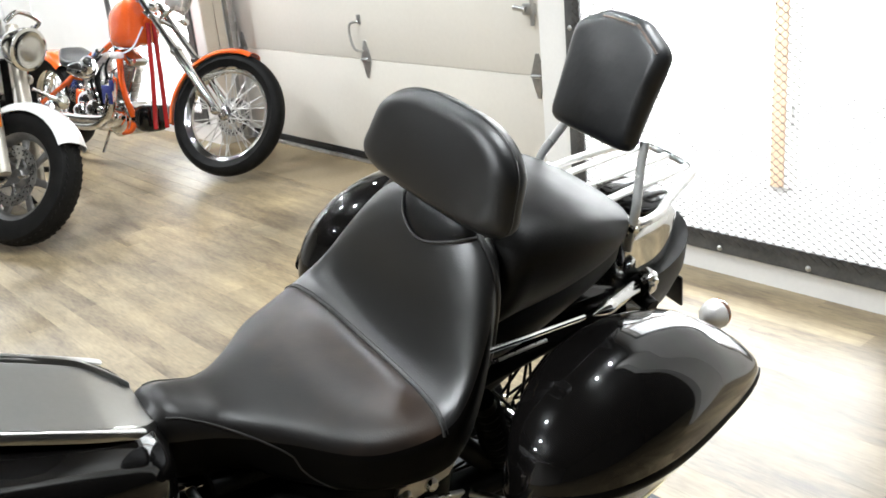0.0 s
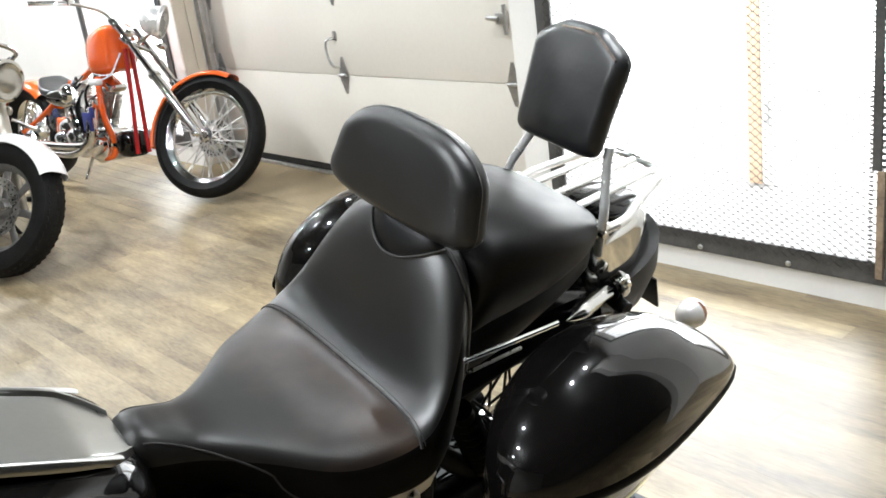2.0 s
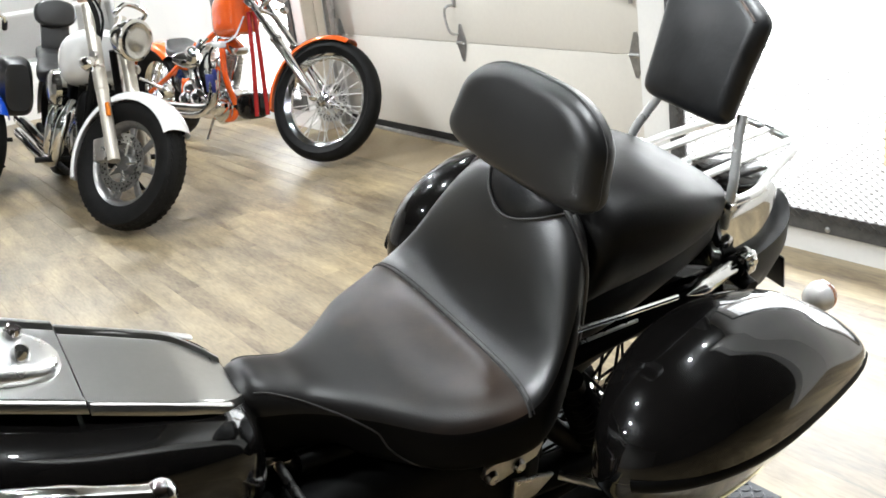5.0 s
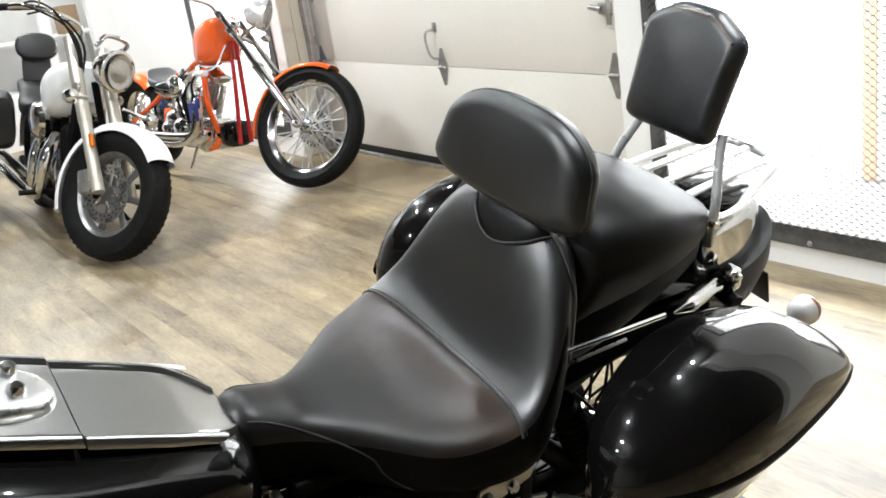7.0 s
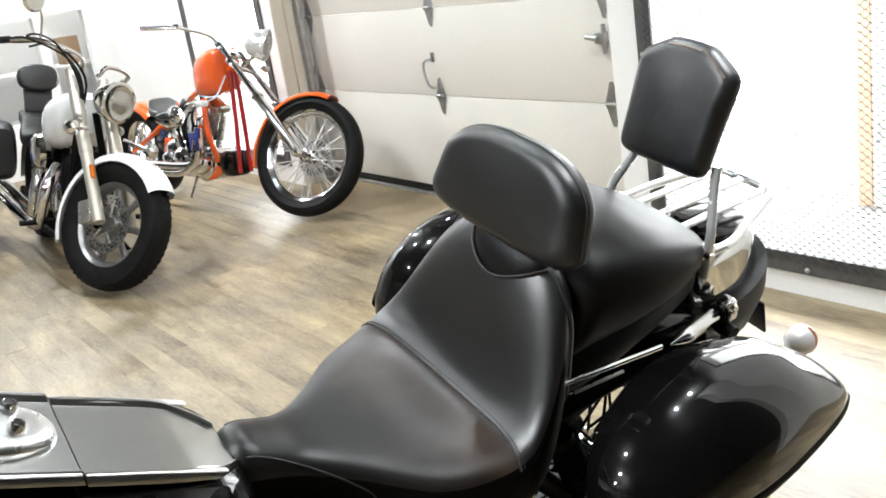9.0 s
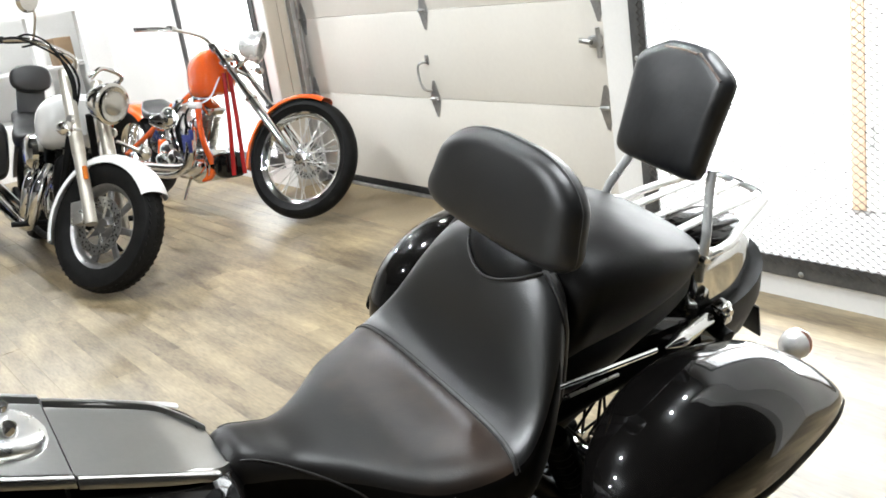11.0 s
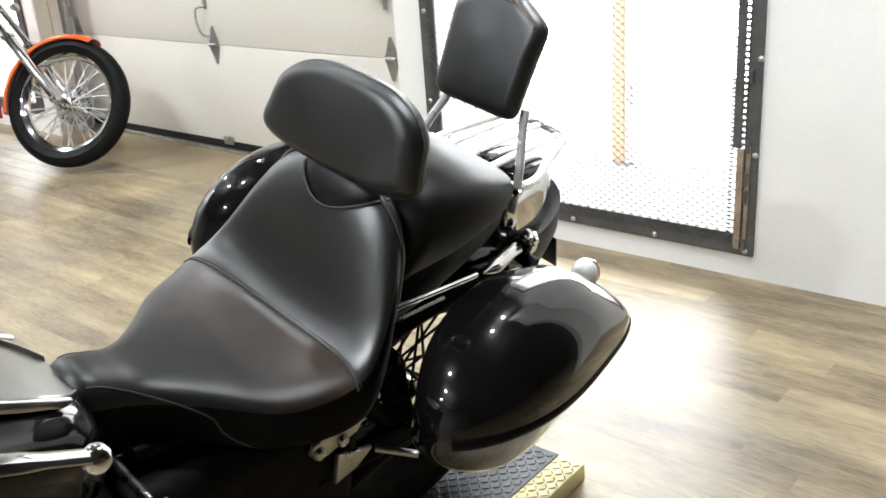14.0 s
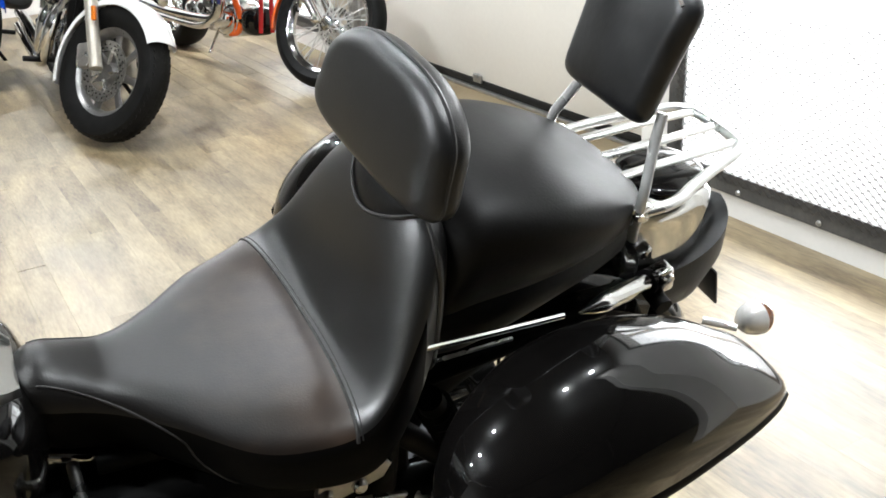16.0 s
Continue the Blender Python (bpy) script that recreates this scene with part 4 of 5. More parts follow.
def luggage_rack():
    z = 0.818
    bm = bmesh.new()
    tube(bm, spline([(-0.47, 0.108, z), (-0.52, 0.106, z), (-0.555, 0.097, z), (-0.585, 0.082, z), (-0.65, 0.055, z), (-0.715, 0.03, z), (-0.738, 0.01, z), (-0.742, -0.02, z),
                     (-0.74, -0.06, z), (-0.732, -0.1, z), (-0.71, -0.122, z), (-0.65, -0.126, z), (-0.555, -0.127, z), (-0.5, -0.123, z), (-0.47, -0.12, z)], 5), 0.0095, 12, flat=0.8)
    rack = part("luggage_rack", bm, RACK, bike, "polished chrome tube luggage rack")
    for u, w in ((-0.465, z + 0.004), (-0.487, z - 0.006)):
        bm = bmesh.new()
        tube(bm, [(u, 0.108, w), (u, -0.12, w)], 0.0065, 10)
        part("cross_bar", bm, RACK, rack)
    for a, b, c in ((0.022, 0.014, 0.004), (-0.036, -0.04, -0.05), (-0.09, -0.094, -0.098)):
        bm = bmesh.new()
        tube(bm, spline([(-0.487, a, z), (-0.56, b + 0.004, z + 0.003), (-0.65, b, z + 0.004), (-0.736, c, z)], 4), 0.0095, 10, flat=0.5, up=(0, 0, 1))
        part("slat", bm, RACK, rack, "flat chrome slat")
    for v in (0.108, -0.12):
        bm = bmesh.new()
        box(bm, (0.035, 0.014, 0.03), (-0.468, v, z), 0.004)
        lathe(bm, [(0.0, 0.01), (0.007, 0.009), (0.009, 0.003), (0.009, -0.004)], 14, along((-0.468, v, z), (-0.468, v + (1 if v > 0 else -1), z)))
        part("rack_clamp", bm, CHROME, rack, "polished clamp with bolt head")


luggage_rack()

REAR = (-0.36, 0, 0.33)
wheel(bike, REAR, 0.33, 0.15, 0.215, "wire", 40, 0.0, rim_mat=BLACK, spoke_mat=BLACK)
fender(bike, REAR, 0.375, 0.1, 60, 168, GLOSS, name="rear_fender", drop=0.06, label="glossy black rear fender")


def saddlebag(s):
    # u, inner v, belt v, belt w, top w, low w
    table = [(-0.7, 0.262, 0.284, 0.533, 0.542, 0.52), (-0.688, 0.225, 0.296, 0.538, 0.564, 0.5), (-0.645, 0.2, 0.319, 0.553, 0.603, 0.48), (-0.575, 0.195, 0.346, 0.57, 0.652, 0.455), (-0.47, 0.192, 0.376, 0.588, 0.715, 0.43),
             (-0.36, 0.19, 0.401, 0.603, 0.746, 0.415), (-0.24, 0.19, 0.419, 0.62, 0.752, 0.42), (-0.15, 0.19, 0.428, 0.63, 0.75, 0.44), (-0.1, 0.19, 0.432, 0.636, 0.75, 0.45), (-0.065, 0.19, 0.434, 0.64, 0.75, 0.46)]
    if s < 0:
        table = [(u, a, b, c, d + 0.05 * min(1, (u + 0.7) * 3), e) for u, a, b, c, d, e in table]
    table = sorted(table)
    bm, rings, steps = bmesh.new(), [], 52
    for k in range(steps + 1):
        u = table[0][0] + (table[-1][0] - table[0][0]) * (0.5 - 0.5 * math.cos(math.pi * k / steps))
        ring = bag_ring(*lerp_table(table, u), s)
        close = max(1 - max((u + 0.34) / (table[-1][0] + 0.34), 0.0) ** 2.3, 0.0) ** 0.5
        cv, cw = s * 0.31, 0.585
        rings.append([V(u, cv + (v - cv) * max(close, 0.03), cw + (w - cw) * max(close, 0.03)) for v, w in ring])
    loft(bm, rings)
    bag = part("saddlebag", bm, GLOSS, bike, "glossy black hard saddlebag", 70)
    bm = bmesh.new()
    line = []
    for k in range(61):
        u = -0.69 + 0.61 * k / 60
        v_in, v_belt, w_belt, w_top, w_low = lerp_table(table, u)
        close = max(1 - max((u + 0.34) / (table[-1][0] + 0.34), 0.0) ** 2.3, 0.0) ** 0.5
        line.append(V(u, s * (0.31 + (v_belt - 0.312) * close), 0.585 + (w_belt - 0.594) * close))
    tube(bm, line, 0.0125, 8, flat=0.5, up=(0, 1, 0))
    part("lid_trim", bm, BLACK, bag, "matte black rubber lid seal")
    return bag


for s in (1, -1):
    saddlebag(s)


def turn_signal(s):
    c = V(-0.798, 0.112 * s, 0.504)
    bm = bmesh.new()
    m = along(c, c + V(-1, 0, 0))
    lathe(bm, [(0.0, -0.034), (0.014, -0.032), (0.025, -0.02), (0.031, -0.004), (0.032, 0.006)], 24, m)
    rod(bm, (-0.72, 0.07 * s, 0.49), c + V(0.035, 0, -0.012), 0.007)
    ob = part("turn_signal", bm, SIGNAL, bike, "round chrome turn signal with clear and amber lens")
    bm = bmesh.new()
    lathe(bm, [(0.032, 0.006), (0.031, 0.014), (0.026, 0.022)], 24, m)
    part("lens_ring", bm, GLASS, ob, "clear lens")
    bm = bmesh.new()
    lathe(bm, [(0.027, 0.02), (0.019, 0.029), (0.0, 0.033)], 24, m)
    part("lens", bm, AMBER, ob, "amber lens")


for s in (1, -1):
    turn_signal(s)

# tail, plate holder, struts and clamps
bm = bmesh.new()
lofted(bm, [(-0.48, 0.06, 0.64, 0.78), (-0.5, 0.076, 0.63, 0.79), (-0.58, 0.076, 0.63, 0.79), (-0.64, 0.066, 0.64, 0.785), (-0.67, 0.048, 0.66, 0.775), (-0.68, 0.02, 0.69, 0.755)], 36, 24, 0.45, 0.3)
part("tail_cover", bm, CHROME, bike, "chrome tail cover")
bm, rings = bmesh.new(), []
for k in range(21):
    t = k / 20
    u = -0.52 - 0.225 * math.sin(math.pi / 2 * t)
    v = 0.098 * math.cos(math.pi / 2 * t) ** 0.75
    top, low = 0.662 + 0.05 * t * t, 0.655 - 0.075 * math.sin(math.pi * min(t + 0.06, 1.0)) - 0.012
    rings.append([V(u, v, top), V(u - 0.004, v * 1.04, (top + low) / 2), V(u + 0.01, v * 0.94, low), V(u + 0.05, v * 0.7, low), V(u + 0.04, v * 0.72, top - 0.006)])
rings += [[V(p.x, -p.y, p.z) for p in ring] for ring in rings[-2::-1]]
loft(bm, rings)
part("tail_cowl", bm, PLASTIC, bike, "glossy black tail light visor", 60)
bm = bmesh.new()
lofted(bm, [(-0.53, 0.02, 0.785, 0.798), (-0.545, 0.052, 0.782, 0.802), (-0.6, 0.066, 0.782, 0.804), (-0.65, 0.05, 0.782, 0.802), (-0.668, 0.015, 0.785, 0.797)], 24, 16, 0.8, 0.8)
part("tail_badge_plate", bm, GLOSS, bike, "glossy black oval cap")
bm = bmesh.new()
box(bm, (0.006, 0.13, 0.085), Matrix.Translation((-0.735, 0.0, 0.555)) @ pose(0, 0, 0, 0, 18, 0), 0.004)
part("plate_holder", bm, PLASTIC, bike, "black plastic plate holder")
bm = bmesh.new()
lofted(bm, [(-0.55, 0.07, 0.6, 0.65), (-0.66, 0.066, 0.595, 0.655), (-0.72, 0.045, 0.605, 0.672), (-0.738, 0.015, 0.63, 0.66)], 24, 12)
part("tail_light", bm, REDLENS, bike, "dark red tail light lens")
for s in (1, -1):
    bm = bmesh.new()
    tube(bm, spline([(-0.37, 0.142 * s, 0.69), (-0.41, 0.133 * s, 0.684), (-0.46, 0.118 * s, 0.675), (-0.53, 0.098 * s, 0.662)], 4), [0.002, 0.004, 0.007, 0.01, 0.013] + [0.0155] * 8, 16)
    part("fender_strut", bm, CHROME, bike, "chrome fender strut")
    bm = bmesh.new()
    tube(bm, [(-0.53, 0.098 * s, 0.662), (-0.56, 0.09 * s, 0.656)], 0.021, 14)
    part("strut_end", bm, RUBBER, bike)
    bm = bmesh.new()
    tube(bm, [(-0.1, 0.178 * s, 0.752), (-0.2, 0.17 * s, 0.735), (-0.33, 0.157 * s, 0.712)], 0.0045, 8)
    part("side_rail", bm, CHROME, bike, "thin chrome seat rail")
    bm = bmesh.new()
    tube(bm, [(-0.12, 0.17 * s, 0.715), (-0.25, 0.155 * s, 0.695)], 0.003, 8)
    part("side_rail", bm, STEEL, bike)
    bm = bmesh.new()
    box(bm, (0.03, 0.03, 0.045), Matrix.Translation((-0.552, 0.105 * s, 0.672)) @ pose(0, 0, 0, 0, 12, 0), 0.006)
    lathe(bm, [(0.0, 0.006), (0.008, 0.005), (0.01, 0.0)], 12, along((-0.552, 0.12 * s, 0.68), (-0.552, 0.3 * s, 0.68)))
    part("clamp", bm, CHROME, bike, "chrome clamp block")
    bm = bmesh.new()
    rod(bm, (-0.545, 0.09 * s, 0.64), (-0.545, 0.135 * s, 0.635), 0.015, 14)
    rod(bm, (-0.545, 0.118 * s, 0.635), (-0.532, 0.128 * s, 0.56), 0.009, 10)
    box(bm, (0.07, 0.03, 0.01), (-0.53, 0.16 * s, 0.565), 0.003)
    part("bag_bracket", bm, BLACK, bike, "black saddlebag mounting bracket")
    bm = bmesh.new()
    rod(bm, (-0.13, 0.15 * s, 0.62), (-0.26, 0.1 * s, 0.34), 0.02, 12)
    for k in range(9):
        a = V(-0.13, 0.15 * s, 0.62).lerp(V(-0.26, 0.1 * s, 0.34), 0.1 + 0.09 * k)
        lathe(bm, [(0.021, -0.006), (0.028, 0.0), (0.021, 0.006)], 14, along(a, a + V(-0.13, -0.05 * s, -0.28)), True)
    part("shock_absorber", bm, BLACK, bike)

# swingarm, inner guard
for s in (1, -1):
    bm = bmesh.new()
    tube(bm, [(-0.4, 0.1 * s, 0.33), (-0.2, 0.115 * s, 0.37), (0.0, 0.12 * s, 0.4)], 0.034, 12, flat=0.7)
    tube(bm, [(-0.22, 0.1 * s, 0.38), (-0.1, 0.1 * s, 0.52)], 0.02, 10)
    part("swingarm", bm, BLACK, bike, "black swingarm")
bm = bmesh.new()
prism(bm, [(0.02, 0.2), (0.02, 0.6), (-0.07, 0.6), (-0.13, 0.5), (-0.15, 0.3), (-0.12, 0.2)], 0.2, pose(0, 0, 0, 90), 0.015)
part("inner_guard", bm, BLACK, bike, "black plastic inner mudguard")

# frame, engine, tank
bm = bmesh.new()
for s in (1, -1):
    tube(bm, spline([(-0.36, 0.11 * s, 0.33), (-0.15, 0.12 * s, 0.33), (0.05, 0.12 * s, 0.26), (0.6, 0.12 * s, 0.2), (0.95, 0.05 * s, 0.7)], 5), 0.018, 10)
    tube(bm, [(-0.45, 0.1 * s, 0.64), (-0.1, 0.1 * s, 0.6), (0.3, 0.07 * s, 0.6)], 0.016, 10)
part("frame", bm, BLACK, bike, "black tube frame")
bm = bmesh.new()
box(bm, (0.62, 0.3, 0.3), (0.2, 0, 0.42), 0.05, 3)
part("side_cover", bm, BLACK, bike, "black engine side cover")
v_twin(bike, (0.5, 0, 0.3), 0.78, BLACK)
bm = bmesh.new()
lofted(bm, [(0.345, 0.06, 0.64, 0.7), (0.365, 0.115, 0.6, 0.735), (0.42, 0.145, 0.58, 0.768), (0.55, 0.172, 0.6, 0.825), (0.7, 0.18, 0.64, 0.895), (0.85, 0.15, 0.68, 0.92), (0.95, 0.08, 0.74, 0.9)], 44, 36, 0.6, 0.5)
tank = part("fuel_tank", bm, GLOSS, bike, "glossy black fuel tank")


def console(u0, u1, half, lift, name, mat, label, w_end):
    """A ribbed plate that lies on the tank top."""
    bm, rings = bmesh.new(), []
    for k in range(15):
        t = k / 14
        u = u0 + (u1 - u0) * t
        w = 0.758 + (u - 0.38) * 0.5 - max(0, 0.42 - u) * 0.25 + lift
        h = half * (1 - w_end * (1 - t) ** 6)
        prof = [(-h, -0.009), (-h, -0.006), (-h * 0.96, 0.0), (-h * 0.9, 0.006), (-h * 0.84, 0.006), (-h * 0.79, -0.002), (-h * 0.4, -0.001), (0, 0.0), (h * 0.4, -0.001), (h * 0.79, -0.002), (h * 0.84, 0.006), (h * 0.9, 0.006), (h * 0.96, 0.0), (h, -0.006), (h, -0.009)]
        rings.append([V(u, v, w + d) for v, d in prof])
    loft(bm, rings)
    return part(name, bm, mat, tank, label)


console(0.362, 0.555, 0.092, 0.0, "console_rear", DASH, "brushed metal tank console plate", 0.45)
console(0.557, 0.85, 0.094, 0.004, "console_front", DASH, "brushed metal dash housing", 0.0)
bm = bmesh.new()
lofted(bm, [(0.565, 0.008, 0.852, 0.868), (0.575, 0.03, 0.85, 0.879), (0.61, 0.05, 0.85, 0.9), (0.68, 0.06, 0.86, 0.935), (0.76, 0.055, 0.89, 0.95), (0.8, 0.02, 0.92, 0.94)], 28, 20, 0.7, 0.6)
part("speedometer", bm, RACK, tank, "chrome speedometer housing")
bm = bmesh.new()
for v in (-0.022, 0.022):
    lathe(bm, [(0.0, 0.008), (0.008, 0.007), (0.011, 0.0), (0.011, -0.01)], 14, Matrix.Translation((0.605, v, 0.902)) @ pose(0, 0, 0, 0, -25, 0))
part("dash_button", bm, CHROME, tank)
for s in (1, -1):
    bm = bmesh.new()
    tube(bm, spline([(0.385, 0.078 * s, 0.761), (0.4, 0.08 * s, 0.77), (0.48, 0.0805 * s, 0.811), (0.553, 0.081 * s, 0.847)], 4), [0.003] + [0.0058] * 12, 8, flat=0.4, up=(0, 0, 1))
    part("console_trim", bm, TRIMMETAL, tank, "bright satin metal edge strip")
    bm = bmesh.new()
    tube(bm, spline([(0.558, 0.083 * s, 0.853), (0.65, 0.084 * s, 0.899), (0.84, 0.084 * s, 0.994)], 4), 0.0065, 8, flat=0.4, up=(0, 0, 1))
    part("console_trim", bm, TRIMMETAL, tank, "bright satin metal edge strip")
bm = bmesh.new()
rod(bm, (0.328, 0.06, 0.6), (0.328, 0.175, 0.6), 0.008)
rod(bm, (0.34, 0.175, 0.602), (0.31, 0.175, 0.602), 0.006)
rod(bm, (0.325, 0.175, 0.6), (0.322, 0.175, 0.55), 0.004)
part("fuel_tap", bm, STEEL, bike, "small steel fuel tap")
# handlebar
bm = bmesh.new()
for s in (1, -1):
    tube(bm, spline([(0.98, 0.06 * s, 1.0), (0.97, 0.12 * s, 1.1), (0.9, 0.3 * s, 1.17), (0.8, 0.42 * s, 1.16), (0.7, 0.46 * s, 1.12)], 5), 0.0125, 10)
bar = part("handlebar", bm, CHROME, bike, "chrome pullback handlebar")
for s in (1, -1):
    bm = bmesh.new()
    tube(bm, [(0.78, 0.43 * s, 1.15), (0.74, 0.445 * s, 1.135), (0.66, 0.475 * s, 1.1)], 0.018, 16)
    part("grip", bm, RUBBER, bar, "black rubber grip")
    bm = bmesh.new()
    tube(bm, spline([(0.8, 0.44 * s, 1.165), (0.72, 0.49 * s, 1.17), (0.64, 0.505 * s, 1.15), (0.572, 0.5 * s, 1.112)], 4), [0.013] * 5 + [0.01] * 5 + [0.008] * 3, 10, flat=0.6)
    ball(bm, 0.012, Matrix.Translation((0.565, 0.5 * s, 1.106)), 12)
    part("lever", bm, CHROME, bar, "chrome control lever with ball end")
wheel(bike, (1.3, 0, 0.33), 0.33, 0.13, 0.215, "wire", 36, 0.15)
fender(bike, (1.3, 0, 0.33), 0.37, 0.085, 20, 170, GLOSS, name="front_fender", label="glossy black front fender")
bm = bmesh.new()
for s in (1, -1):
    rod(bm, (1.3, 0.1 * s, 0.33), (0.97, 0.1 * s, 0.98), 0.026, 14)
part("fork", bm, CHROME, bike, "chrome front fork")
headlight(bike, (1.12, 0, 0.88), (1, 0, -0.05), 0.09)

# peg brackets below the seat
SIDE = pose(0, 0.165, 0, 90)
bm = bmesh.new()
prism(bm, [(0.043, 0.509), (0.038, 0.531), (-0.046, 0.549), (-0.071, 0.534), (-0.059, 0.508), (0.01, 0.489), (0.028, 0.492)], 0.012, SIDE, 0.004)
bracket = part("peg_bracket", bm, ALU, bike, "cast aluminium footpeg bracket")
for u, w in ((0.03, 0.512), (-0.02, 0.512)):
    bm = bmesh.new()
    lathe(bm, [(0.0, 0.012), (0.009, 0.011), (0.012, 0.004), (0.012, -0.004)], 16, along((u, 0.17, w), (u, 0.4, w)))
    part("bolt", bm, STEEL, bracket)
bm = bmesh.new()
prism(bm, [(-0.019, 0.471), (-0.101, 0.443), (-0.067, 0.415), (-0.019, 0.404)], 0.012, SIDE, 0.004)
part("peg_bracket", bm, ALU, bike, "cast aluminium footpeg bracket")
bm = bmesh.new()
prism(bm, [(0.33, 0.596), (0.255, 0.561), (0.282, 0.45), (0.339, 0.48)], 0.012, pose(0, 0.19, 0, 90), 0.004)
part("side_plate", bm, ALU, bike, "pale cast aluminium side plate")
for s in (1, -1):
    bm = bmesh.new()
    rod(bm, (-0.12, 0.16 * s, 0.42), (-0.17, 0.22 * s, 0.42), 0.007, 10)
    part("footpeg", bm, STEEL, bike)
for s in (1, -1):
    bm = bmesh.new()
    tube(bm, spline([(0.5, -0.13, 0.3), (0.3, -0.19, 0.22), (0.0, -0.2, 0.2 + 0.04 * s), (-0.44, -0.2, 0.21 + 0.04 * s)], 5), [0.022] * 6 + [0.03] * 4 + [0.04] * 6, 12)
    part("exhaust", bm, CHROME, bike, "chrome exhaust pipe")
bm = bmesh.new()
tube(bm, [(0.35, 0.12, 0.22), (0.3, 0.26, 0.06), (0.3, 0.28, -0.045)], [0.012, 0.012, 0.014], 8)
part("side_stand", bm, BLACK, bike)


# ---- stand plate ----
def stand_plate():
    x0, x1, y0, y1 = -1.5, -0.72, -0.95, 1.71
    base = empty("stand_plate", pose((x0 + x1) / 2, (y0 + y1) / 2, 0), "low grey diamond-plate platform with worn yellow edges", "platform")
    inv = base.matrix_world.inverted()

    def own(nm, bm, mat, lab=""):
        bm.transform(inv)
        return part(nm, bm, mat, base, lab)

    bm = bmesh.new()
    span(bm, x0 + 0.07, x1 - 0.07, y0, y1, 0.0, STAND_H - 0.002, 0.003, 1)
    own("plate", bm, PLATE, "grey painted diamond plate")
    for a, b in ((x0, x0 + 0.07), (x1 - 0.07, x1)):
        bm = bmesh.new()
        span(bm, a, b, y0, y1, 0.0, STAND_H - 0.002, 0.004, 2)
        own("yellow_edge", bm, YELLOW, "worn yellow painted edge")
    for mat, xa, xb, nm in ((LUG, -1.0, x1 - 0.07, "plate_lug"), (YELLOW, x1 - 0.07, x1, "edge_lug")):
        bm = bmesh.new()
        ix = int((xb - xa) / 0.017)
        for i in range(ix):
            for j in range(int((y1 - 1.0) / 0.017)):
                x, y = xa + 0.0085 + i * 0.017, 1.0 + 0.0085 + j * 0.017
                ang = 45 if (i + j) % 2 else -45
                m = Matrix.Translation((x, y, STAND_H - 0.002)) @ pose(0, 0, 0, 0, 0, ang)
                pts = [(-0.0095, 0, 0), (0, -0.0028, 0), (0.0095, 0, 0), (0, 0.0028, 0)]
                low = [bm.verts.new(m @ Vector(p)) for p in pts]
                top = [bm.verts.new(m @ V(p[0] * 0.6, p[1] * 0.5, 0.0025)) for p in pts]
                for k in range(4):
                    bm.faces.new((low[k], low[(k + 1) % 4], top[(k + 1) % 4], top[k]))
                bm.faces.new(top)
        ob = own(nm, bm, mat)
        ob["kind"] = "stuff"


stand_plate()


